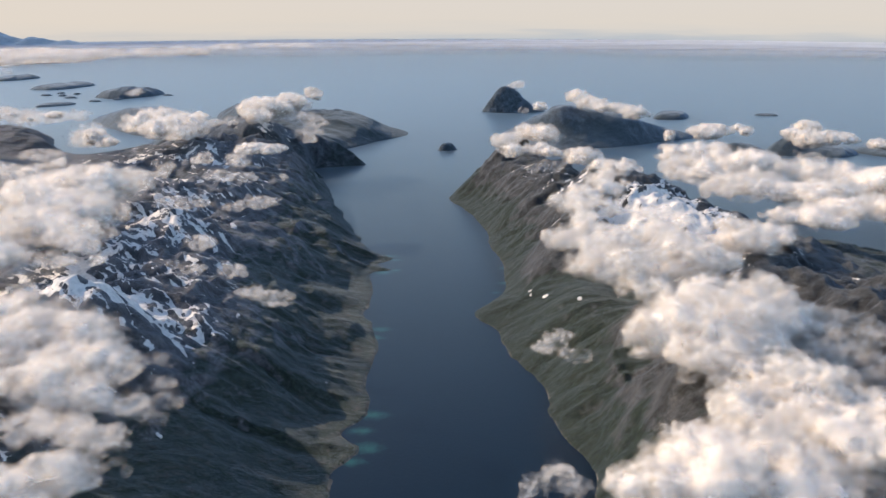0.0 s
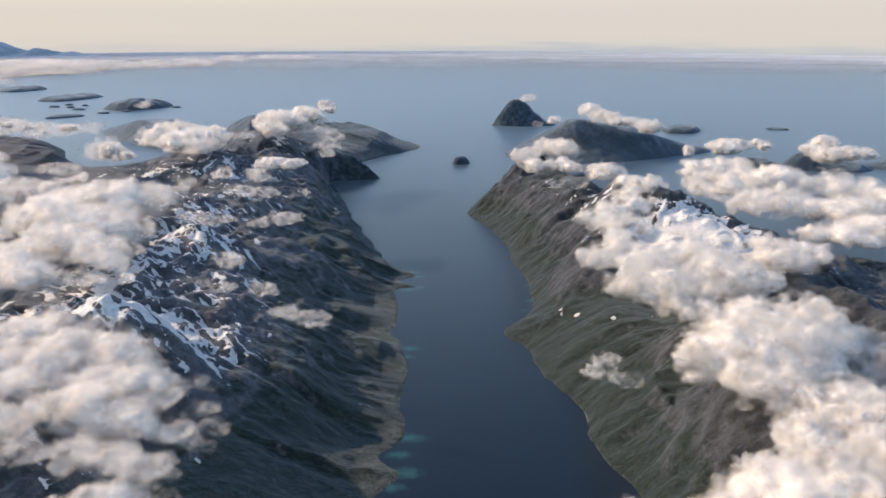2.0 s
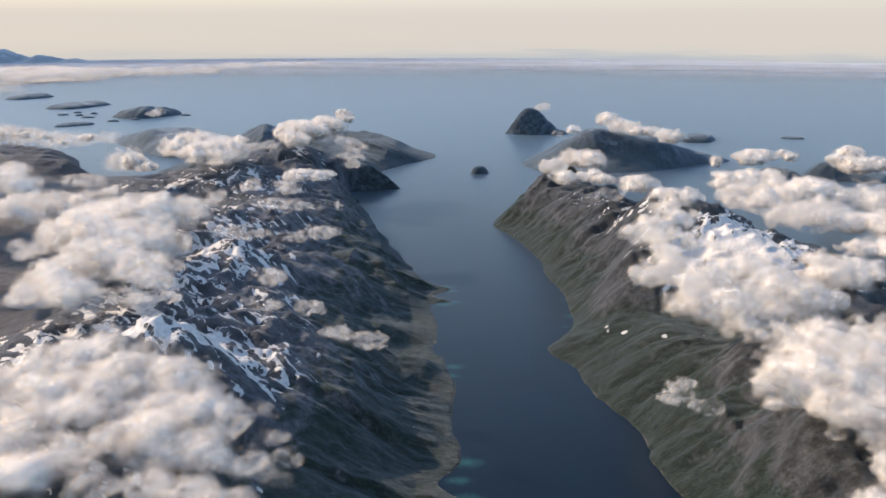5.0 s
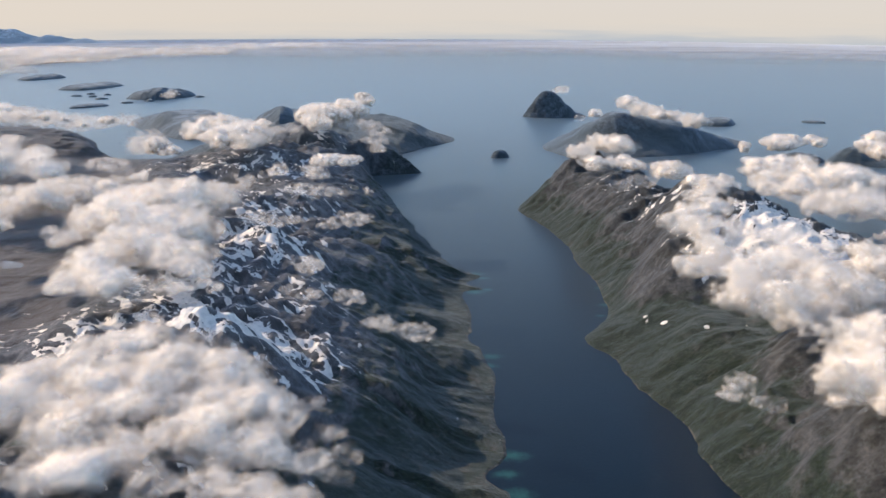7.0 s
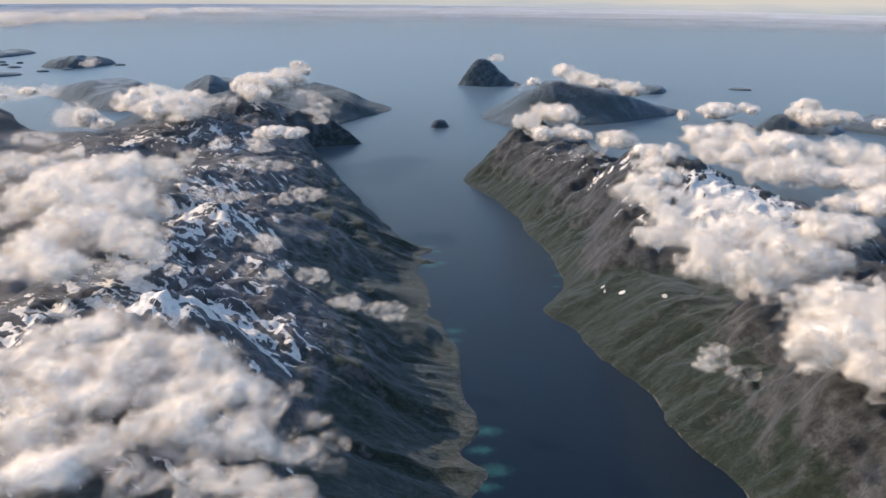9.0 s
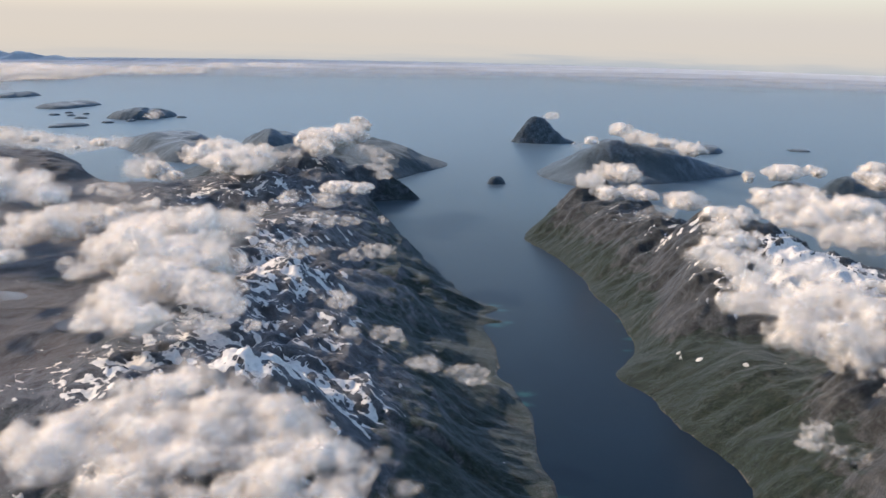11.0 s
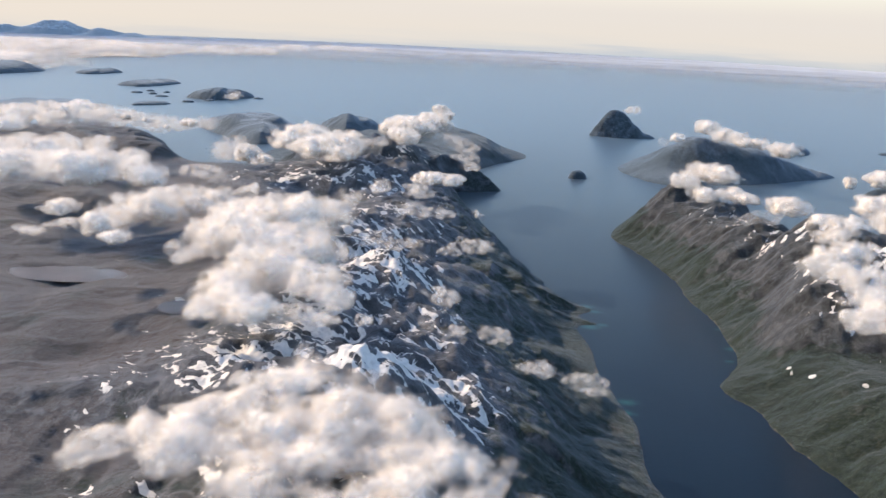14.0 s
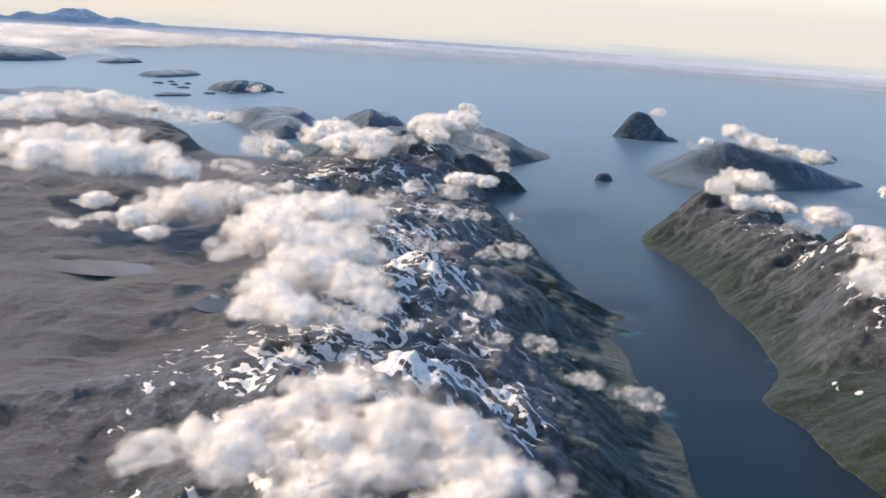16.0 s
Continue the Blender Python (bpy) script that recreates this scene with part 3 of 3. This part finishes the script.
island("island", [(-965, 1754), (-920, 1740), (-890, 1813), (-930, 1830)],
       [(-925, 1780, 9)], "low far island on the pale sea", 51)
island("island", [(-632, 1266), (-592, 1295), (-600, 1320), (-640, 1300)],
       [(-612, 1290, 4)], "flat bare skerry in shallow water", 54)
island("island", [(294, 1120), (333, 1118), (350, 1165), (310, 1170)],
       [(319, 1130, 8)], "small far island, coloured hazy blue-grey", 57)
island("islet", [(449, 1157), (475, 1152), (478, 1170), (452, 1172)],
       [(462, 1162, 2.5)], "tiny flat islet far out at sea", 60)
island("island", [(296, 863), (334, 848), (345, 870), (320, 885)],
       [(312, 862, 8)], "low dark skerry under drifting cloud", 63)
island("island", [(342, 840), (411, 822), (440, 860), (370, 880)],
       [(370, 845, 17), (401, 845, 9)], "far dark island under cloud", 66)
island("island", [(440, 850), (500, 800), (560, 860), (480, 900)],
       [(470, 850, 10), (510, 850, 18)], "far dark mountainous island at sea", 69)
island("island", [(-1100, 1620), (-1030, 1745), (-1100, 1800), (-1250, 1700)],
       [(-1105, 1700, 20), (-1180, 1700, 30)], "far mountainous coast, coloured hazy blue-grey", 72)
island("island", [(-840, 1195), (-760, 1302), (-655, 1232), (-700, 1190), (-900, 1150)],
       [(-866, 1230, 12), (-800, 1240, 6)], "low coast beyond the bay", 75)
island("mountain_range", [(-2250, 3080), (-2000, 3180), (-1500, 3300), (-1420, 3420), (-1700, 3480), (-2250, 3180)],
       [(-2150, 3180, 50), (-2000, 3260, 44), (-1839, 3300, 64), (-1770, 3330, 58), (-1655, 3340, 40), (-1517, 3360, 24)], "distant mountain range behind the stratus bank, haze put into its colour", 95, 1.1, hazed_range_land, 0.16, 0.05)
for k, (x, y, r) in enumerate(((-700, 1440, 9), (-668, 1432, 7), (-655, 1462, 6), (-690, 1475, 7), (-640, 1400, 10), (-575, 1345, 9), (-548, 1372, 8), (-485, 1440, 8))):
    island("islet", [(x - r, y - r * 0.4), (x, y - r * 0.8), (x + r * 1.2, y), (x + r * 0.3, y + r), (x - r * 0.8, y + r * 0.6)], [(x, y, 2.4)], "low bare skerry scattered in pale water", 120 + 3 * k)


# ---- clouds ----
def surface(field, level):
    """Surface nets: the level's surface of a field on a grid, as points in grid steps and quads."""
    inside = field > level
    n = [s - 1 for s in field.shape]
    count = np.zeros(n, np.int8)
    for i, j, k in itertools.product((0, 1), repeat=3):
        count += inside[i:n[0] + i, j:n[1] + j, k:n[2] + k]
    live = (count > 0) & (count < 8)
    cell = np.stack(np.nonzero(live), 1)
    corner = {c: field[cell[:, 0] + c[0], cell[:, 1] + c[1], cell[:, 2] + c[2]] for c in itertools.product((0, 1), repeat=3)}
    crossed, total = np.zeros(len(cell)), np.zeros((len(cell), 3))
    for a, f0 in corner.items():
        for axis in range(3):
            if a[axis]:
                continue
            b = tuple(1 if k == axis else v for k, v in enumerate(a))
            cross = (f0 > level) != (corner[b] > level)
            s = np.where(cross, (level - f0) / np.where(cross, corner[b] - f0, 1), 0)
            crossed += cross
            for k in range(3):
                total[:, k] += np.where(cross, s if k == axis else a[k], 0)
    index = np.full(n, -1, np.int64)
    index[live] = np.arange(len(cell))
    verts = cell + total / np.maximum(crossed, 1)[:, None]
    quads = []
    for axis in range(3):
        a, b = [(1, 2), (2, 0), (0, 1)][axis]
        sl0, sl1 = [slice(1, -1)] * 3, [slice(1, -1)] * 3
        sl0[axis], sl1[axis] = slice(0, -1), slice(1, None)
        up = inside[tuple(sl0)] & ~inside[tuple(sl1)]
        down = ~inside[tuple(sl0)] & inside[tuple(sl1)]
        for mask, order in ((up, (0, 1, 2, 3)), (down, (3, 2, 1, 0))):
            p = np.stack(np.nonzero(mask), 1) + 1
            p[:, axis] -= 1
            ring = []
            for da, db in ((1, 1), (0, 1), (0, 0), (1, 0)):
                q = p.copy()
                q[:, a] -= da
                q[:, b] -= db
                ring.append(index[q[:, 0], q[:, 1], q[:, 2]])
            quads.append(np.stack([ring[o] for o in order], 1))
    quads = np.concatenate(quads)
    return verts, quads[(quads >= 0).all(1)]


def pieces(verts, quads, least=60, most=5):
    """The separate pieces of a surface, largest first; specks are left out."""
    tag = np.arange(len(verts))
    while True:
        low = tag[quads].min(1)
        nxt = tag.copy()
        for k in range(4):
            np.minimum.at(nxt, quads[:, k], low)
        nxt = nxt[nxt]
        if (nxt == tag).all():
            break
        tag = nxt
    owner = tag[quads[:, 0]]
    names, counts = np.unique(owner, return_counts=True)
    order = np.argsort(-counts)[:most]
    return [keep_used(verts, quads[owner == names[k]], {})[:2] for k in order if counts[k] >= least or k == order[0]]


def cloud(puffs, seed, step=1.3, thin=False, rag=0.72, label="", tall=1.5, lump=1.15):
    """One cumulus: rounded puffs joined and broken up by noise; a solid heart inside thinning veils of vapour."""
    p = np.array(puffs, float)
    if len(p) < 6 and not label:
        rng = np.random.RandomState(seed)
        torn = []
        for cx, cy, cz, r, rz in p:
            for _ in range(6):
                s = rng.uniform(0.32, 0.7)
                torn.append((cx + rng.normal(0, 0.5) * r, cy + rng.normal(0, 0.45) * r, cz + rng.normal(0, 0.35) * rz, r * s, max(rz * s * 1.3, 0.9)))
        few, p = True, np.array(torn)
    else:
        few = False
    p[:, 4] *= tall
    if few:
        rag, step = rag * 1.15, min(step * 0.7, np.median(p[:, 3]) * 0.28)
    size = np.median(p[:, 3])
    reach = np.stack([p[:, 3], p[:, 3], p[:, 4] * 1.1], 1) * 1.7
    lo, hi = (p[:, :3] - reach).min(0), (p[:, :3] + reach).max(0)
    ax = [np.arange(a, b, step) for a, b in zip(lo, hi)]
    x, y, z = np.meshgrid(*ax, indexing="ij")
    body = np.zeros(x.shape)
    for cx, cy, cz, r, rz in p:
        up = (z - cz) / np.where(z > cz, rz * 1.1, rz * 0.7)
        body += np.exp(-1.3 * (((x - cx) ** 2 + (y - cy) ** 2) / r ** 2 + up ** 2))
    wave = max(step * (4 if few else 6), size * lump)
    n = fbm(seed, wave, 4, x, y, z * 1.3, gain=0.55)
    m = fbm(seed + 9, wave * 0.55, 3, x, y, z * 1.1, gain=0.5, ridged=True)
    field = np.minimum(np.log(body + 1e-9), 0.7) + 0.95 + rag * (10.0 * (n - 0.505) - 3.0 * (m - 0.6))
    wisp = fbm(seed + 15, wave * 0.5, 3, x, y, z * 1.6, gain=0.65)
    field = field + 4.5 * (wisp - 0.53) * np.clip(1.1 - field, 0, 1.6)
    field = np.where(body > 0.008, field, -9)
    soft = 1.0 if thin else 1.6 if few else 1.25
    shells = thin_veils if thin else [(0.95, cloud_white)] + veils
    if not label:
        label = "thin torn shred of grey-white cloud" if thin else ("large bright cumulus cloud with ragged billowing edges" if len(puffs) > 6 else "small bright white cumulus puff")
    made = None
    for level, mat in shells:
        v, f = surface(field, level * soft if level < 0 else level)
        if not len(f):
            continue
        for v, f in pieces(v, f):
            me = mesh_from("cloud" if made is None else "veil", v * step + lo, f)
            me.materials.append(mat)
            ob = new("cloud" if made is None else "veil", me)
            if made is None:
                made = tagged(ob, label, "cloud", "clouds over the fjord")
            else:
                ob.parent = made
    return made


cloud([(24, 550, 51, 6.0, 1.9), (46, 607, 51, 9.2, 2.9), (67, 647, 51, 10.7, 3.4), (78, 639, 51, 11.1, 3.5), (68, 569, 51, 7.9, 2.5), (50, 564, 51, 7.8, 2.5), (76, 559, 51, 5.9, 1.9), (69, 508, 51, 6.4, 2.0), (94, 540, 51, 8.7, 2.8), (104, 536, 51, 5.3, 1.7), (67, 482, 51, 4.0, 1.3), (100, 500, 51, 6.4, 2.3), (110, 490, 51, 8.6, 3), (93, 473, 51, 7.6, 2.7), (55, 499, 51, 4.3, 1.5), (72, 465, 51, 6.1, 2.1)], 100, 1.2)
cloud([(97, 439, 50, 8.4, 3), (79, 432, 50, 7.6, 2.7), (65, 412, 50, 7.8, 2.8), (76, 393, 50, 9.8, 3.5), (113, 504, 50, 7.4, 2.7), (66, 356, 50, 10, 3.6), (55, 342, 50, 7.6, 2.7), (76, 329, 50, 11.3, 4.1), (99, 342, 50, 11.9, 4.3), (62, 307, 50, 10.6, 3.8), (76, 288, 50, 11, 4), (100, 313, 50, 11.5, 4.2), (134, 356, 46, 12.1, 4.4), (155, 368, 44, 9.3, 3.3), (105, 396, 48, 7.7, 2.8)], 111, 1.3)
cloud([(77, 253, 50, 9.9, 4.4), (73, 231, 50, 10.1, 4.5), (78, 214, 50, 9.1, 4.1), (102, 258, 50, 10.3, 4.6), (97, 236, 50, 9.6, 4.3), (116, 260, 46, 8.5, 3.8), (85, 236, 50, 10.4, 4.7), (92, 272, 50, 6.4, 2.9)], 122, 1.2)
cloud([(128, 253, 43, 9.5, 2.9), (128, 230, 43, 9.9, 3), (115, 230, 43, 8.8, 2.6), (145, 248, 43, 8.6, 2.6), (114, 243, 43, 8.1, 2.4), (115, 207, 43, 7.3, 2.2)], 133, 1.3, True)
cloud([(87, 200, 50, 9.2, 4.1), (89, 187, 50, 9.6, 4.3), (98, 182, 50, 8, 3.6), (77, 184, 50, 7, 3.2), (86, 170, 50, 7.5, 3.4)], 144, 1.2)
cloud([(46, 154, 50, 6, 2.5), (56, 159, 50, 7.5, 3.2), (69, 165, 50, 8.6, 3.6), (77, 158, 50, 8.5, 3.6), (92, 165, 50, 8.9, 3.8), (98, 158, 50, 8.8, 3.7), (61, 149, 50, 7.9, 3.3), (79, 147, 50, 8.1, 3.4), (42, 147, 50, 5.1, 2.1), (108, 181, 50, 6.5, 2.7), (109, 170, 50, 7.9, 3.3)], 155, 1.2)
cloud([(26, 154, 49, 3.9, 1.2), (21, 151, 49, 2.5, 1.2), (18, 149, 49, 1.9, 1.2)], 166, 1, True)
cloud([(176, 589, 42, 14.9, 3.7), (202, 601, 42, 16.2, 4.1), (211, 566, 42, 19.4, 4.8), (174, 536, 42, 16.1, 4), (220, 546, 42, 18.9, 4.7), (242, 536, 42, 18.9, 4.7), (181, 491, 42, 18, 4.5), (254, 511, 42, 16.3, 4.1), (265, 483, 42, 17.7, 4.4), (209, 483, 42, 16.9, 4.2), (230, 467, 42, 14.9, 3.7), (286, 491, 42, 20.3, 5.1), (157, 517, 42, 10.8, 2.7)], 177, 1.9)
cloud([(184, 420, 40, 7.9, 2), (200, 422, 40, 10.8, 2.7), (220, 432, 40, 11.9, 3), (238, 434, 40, 12.8, 3.2), (252, 427, 40, 14.2, 3.6), (200, 409, 40, 9.2, 2.3)], 188, 1.5)
cloud([(224, 692, 44, 9.3, 2.8), (244, 702, 44, 11.6, 3.5), (265, 716, 44, 8.6, 2.6)], 199, 1.3)
cloud([(311, 712, 40, 12.1, 4.2), (339, 754, 40, 9.4, 3.3), (330, 690, 40, 13, 4.5), (345, 690, 40, 7.6, 2.7)], 210, 1.5)
cloud([(364, 669, 38, 8.6, 3), (379, 658, 38, 10.8, 3.8)], 221, 1.5)
cloud([(187, 664, 46, 4.4, 2.6)], 232, 1)
cloud([(163, 987, 44, 10.4, 4.1), (161, 923, 44, 9.8, 3.9), (171, 899, 44, 9.5, 3.8), (187, 876, 44, 7.8, 3.1), (195, 833, 44, 9.6, 3.9), (207, 833, 44, 5.1, 2.1), (107, 888, 44, 6.1, 2.5), (85, 852, 44, 4.4, 1.8), (167, 1035, 44, 5.4, 2.1), (174, 876, 44, 6.1, 2.5), (190, 850, 44, 6.8, 2.8)], 243, 1.3)
cloud([(104, 1122, 46, 9.5, 2.9), (93, 1114, 46, 4.7, 1.4)], 254, 1.4, True)
cloud([(-251, 660, 57, 10.1, 3.8), (-238, 681, 57, 13.1, 5), (-224, 690, 57, 13.2, 5), (-201, 650, 57, 12.4, 4.7), (-219, 633, 57, 13, 4.9), (-198, 607, 57, 9.1, 3.5), (-191, 638, 57, 6.1, 2.3), (-232, 636, 57, 8.8, 3.3)], 265, 1.5)
cloud([(-266, 621, 50, 7.8, 3.1), (-254, 607, 50, 5.9, 2.4), (-278, 639, 50, 3.6, 1.4)], 276, 1.4)
cloud([(-181, 677, 57, 7.3, 2.2), (-189, 666, 57, 6.3, 1.9)], 287, 1.5, True)
cloud([(-219, 452, 56, 8.8, 3.7), (-221, 438, 52, 10.4, 4.4), (-205, 433, 52, 12, 5), (-220, 400, 52, 10.7, 4.5), (-204, 392, 52, 13.1, 5.5), (-189, 435, 52, 13.7, 5.7), (-177, 448, 52, 9.7, 4.1), (-175, 486, 52, 7.2, 3), (-184, 384, 52, 13.2, 5.5), (-170, 386, 52, 11.5, 4.8), (-225, 368, 52, 6.3, 2.6), (-185, 352, 52, 11.6, 4.9), (-166, 339, 52, 9.7, 4.1), (-152, 326, 52, 6.2, 2.6), (-194, 324, 52, 9.1, 3.8), (-180, 312, 52, 9.1, 3.8), (-195, 308, 52, 5.6, 2.4)], 298, 1.3, rag=0.62, lump=1.5)
cloud([(-168, 313, 50, 6.4, 1.9), (-155, 311, 50, 5.9, 1.8), (-155, 353, 50, 6.7, 2), (-152, 280, 50, 2.7, 1.2), (-169, 302, 50, 4.6, 1.4)], 309, 1.2, True)
cloud([(-275, 402, 54, 8.3, 2.9), (-272, 424, 54, 10.5, 3.7), (-260, 437, 54, 12.5, 4.4), (-251, 450, 54, 9.6, 3.4), (-258, 382, 54, 5, 1.8), (-239, 458, 54, 8.4, 2.9)], 320, 1.5)
cloud([(-415, 558, 54, 15.5, 5.0), (-380, 521, 54, 16.1, 5.1), (-388, 572, 54, 14.3, 4.6), (-354, 512, 54, 16.0, 5.1), (-342, 527, 54, 16.8, 5.4), (-320, 522, 54, 14.2, 4.6), (-297, 509, 54, 9.9, 3.2), (-367, 595, 54, 10.5, 3.3), (-333, 568, 54, 9.1, 2.9), (-392, 505, 54, 11.6, 3.7)], 331, 1.5, rag=0.62, lump=1.5)
cloud([(-507, 693, 54, 14.0, 4.5), (-503, 729, 54, 15.0, 4.8), (-493, 759, 54, 14.7, 4.7), (-481, 787, 54, 12.9, 4.2), (-446, 754, 54, 11.2, 3.5), (-483, 677, 54, 10.7, 3.4), (-463, 721, 54, 10.4, 3.4), (-436, 761, 54, 6.4, 2.1)], 335, 1.8, rag=0.62, lump=1.4)
cloud([(-420, 758, 54, 5.8, 1.9), (-394, 745, 54, 4.3, 1.4), (-365, 715, 54, 3.7, 1.2), (-353, 738, 54, 5.3, 1.7)], 342, 1.2)
cloud([(-302, 389, 54, 5.7, 1.7), (-308, 426, 54, 6.8, 2), (-292, 397, 54, 5.1, 1.5), (-298, 380, 54, 2.8, 1.2), (-278, 365, 54, 3.1, 1.2), (-260, 380, 54, 4.8, 1.4)], 353, 1.4)
cloud([(-196, 216, 47, 4.6, 1.6), (-191, 223, 47, 5.6, 2), (-184, 229, 47, 6.3, 2.2), (-175, 233, 47, 7.3, 2.6), (-166, 243, 47, 7.5, 2.6), (-158, 256, 47, 7.8, 2.7), (-147, 264, 47, 8.7, 3), (-137, 263, 47, 8.6, 3), (-126, 254, 47, 8.3, 2.9), (-117, 243, 47, 6.7, 2.3), (-134, 240, 47, 8.6, 3), (-149, 237, 47, 9.4, 3.3), (-161, 226, 47, 8.3, 2.9), (-174, 220, 47, 7.5, 2.6), (-137, 222, 47, 8.1, 2.8), (-119, 225, 47, 7.4, 2.6), (-109, 224, 47, 5.9, 2.1)], 364, 1.1, rag=0.52, lump=1.8)
cloud([(-132, 240, 46, 11.3, 3.6), (-119, 240, 46, 10.1, 3.2), (-103, 223, 46, 7.5, 2.4), (-113, 208, 46, 9.9, 3.2), (-97, 201, 46, 7.7, 2.5), (-95, 219, 46, 5.1, 1.6), (-98, 182, 46, 7.3, 2.3), (-84, 177, 46, 5.6, 1.8), (-83, 196, 46, 4.3, 1.4), (-83, 162, 46, 5.9, 1.9), (-91, 157, 46, 6.6, 2.1), (-73, 163, 46, 3.2, 1.2)], 375, 1.1, rag=0.52, lump=1.8)
cloud([(-150, 210, 45, 8.9, 2.7), (-134, 199, 45, 8.3, 2.5), (-143, 190, 45, 8.2, 2.5), (-119, 187, 45, 7.1, 2.1), (-107, 186, 45, 6.1, 1.8), (-113, 208, 45, 6.1, 1.8)], 386, 1.2, rag=0.52, lump=1.8)
cloud([(-88, 229, 44, 4.2, 1.2), (-81, 213, 44, 3.7, 1.2), (-76, 202, 44, 3.2, 1.2), (-89, 208, 44, 3.9, 1.2), (-82, 193, 44, 3.7, 1.2), (-95, 226, 44, 3.9, 1.2), (-95, 185, 44, 3.6, 1.2), (-74, 190, 44, 1.9, 1.2)], 397, 1, True)
cloud([(-114, 363, 44, 4.2, 1.5), (-109, 356, 44, 4.8, 1.7), (-111, 351, 44, 4.1, 1.5)], 408, 1, True)
cloud([(-91, 329, 40, 4.4, 1.6), (-87, 326, 40, 2.7, 1.2)], 419, 1, True)
cloud([(-102, 425, 46, 7.8, 1.8), (-95, 434, 46, 5.1, 1.2), (-112, 417, 46, 4.9, 1.2)], 430, 1, True)
cloud([(-142, 424, 46, 7.8, 1.8), (-134, 428, 46, 5.7, 1.3)], 441, 1, True)
cloud([(-161, 531, 52, 5.4, 2.4), (-161, 519, 52, 4.4, 2)], 452, 1.2, True)
cloud([(-136, 522, 52, 7, 2.5), (-142, 534, 52, 3.6, 1.3)], 463, 1.2, True)
cloud([(-133, 481, 50, 8.1, 1.8), (-120, 476, 50, 7.2, 1.6)], 474, 1.2, True)
cloud([(-128, 543, 56, 9.1, 2), (-119, 540, 56, 7.2, 1.6), (-114, 548, 56, 5.5, 1.2)], 485, 1.2)
cloud([(-76, 300, 40, 5.1, 1.2), (-72, 297, 40, 3.5, 1.2)], 496, 1, True)
cloud([(-106, 325, 42, 3.8, 1.2), (-116, 331, 42, 2.8, 1.2)], 507, 1, True)
cloud([(-285, 570, 48, 10.1, 2.3), (-272, 553, 48, 7.8, 1.8)], 518, 1.2, True)
cloud([(-161, 698, 60, 11.8, 4.2), (-153, 734, 60, 14.9, 5.4), (-143, 763, 60, 12.9, 4.6), (-161, 743, 60, 11.3, 4.1)], 529, 1.2)
cloud([(-140, 880, 60, 6.7, 3), (-135, 842, 60, 5.7, 2.6)], 540, 1.2)
cloud([(-135, 725, 52, 13.5, 3), (-118, 713, 52, 13.2, 3), (-108, 708, 52, 8.3, 1.9)], 551, 1.2, True)
cloud([(-111, 663, 50, 7.8, 2.8), (-105, 631, 50, 7.4, 2.7)], 562, 1.2, True)
cloud([(-98, 488, 47, 2.4, 1.2), (-99, 494, 47, 1.6, 1.2)], 573, 1, True)
cloud([(-138, 304, 52, 3.1, 1.2), (-151, 303, 52, 3.6, 1.2)], 584, 1.2, True)
cloud([(-466, 780, 46, 22.1, 5), (-455, 823, 46, 19.9, 4.5), (-426, 805, 46, 17.8, 4), (-387, 774, 46, 15.5, 3.5), (-368, 790, 46, 15.6, 3.5)], 595, 1, True)
cloud([(-294, 676, 44, 11.8, 5.3), (-305, 686, 44, 6.6, 3)], 606, 1, True)
cloud([(-63, 278, 46, 6.4, 1.2), (-59, 277, 46, 3.2, 1.2)], 617, 1, True)
cloud([(36, 236, 46, 5.5, 1.2), (42, 227, 46, 3.5, 1.2)], 628, 1, True)
cloud([(-465, 1220, 25, 8.8, 3.2), (-468, 1252, 25, 6.7, 2.4)], 639, 1, True)

cloud([(-1265, 1902, 7, 150, 9), (-1380, 2050, 7, 160, 9), (-1198, 2296, 7, 170, 9), (-1082, 2582, 7, 150, 8), (-925, 2776, 7, 140, 7), (-832, 3103, 7, 120, 6), (-1523, 2323, 7, 200, 9), (-1700, 2500, 7, 200, 9),
       (-1350, 2600, 7, 180, 8), (-640, 3250, 7, 110, 5)], 900, 11, rag=0.45, label="long pale bank of low stratus over the far coast")
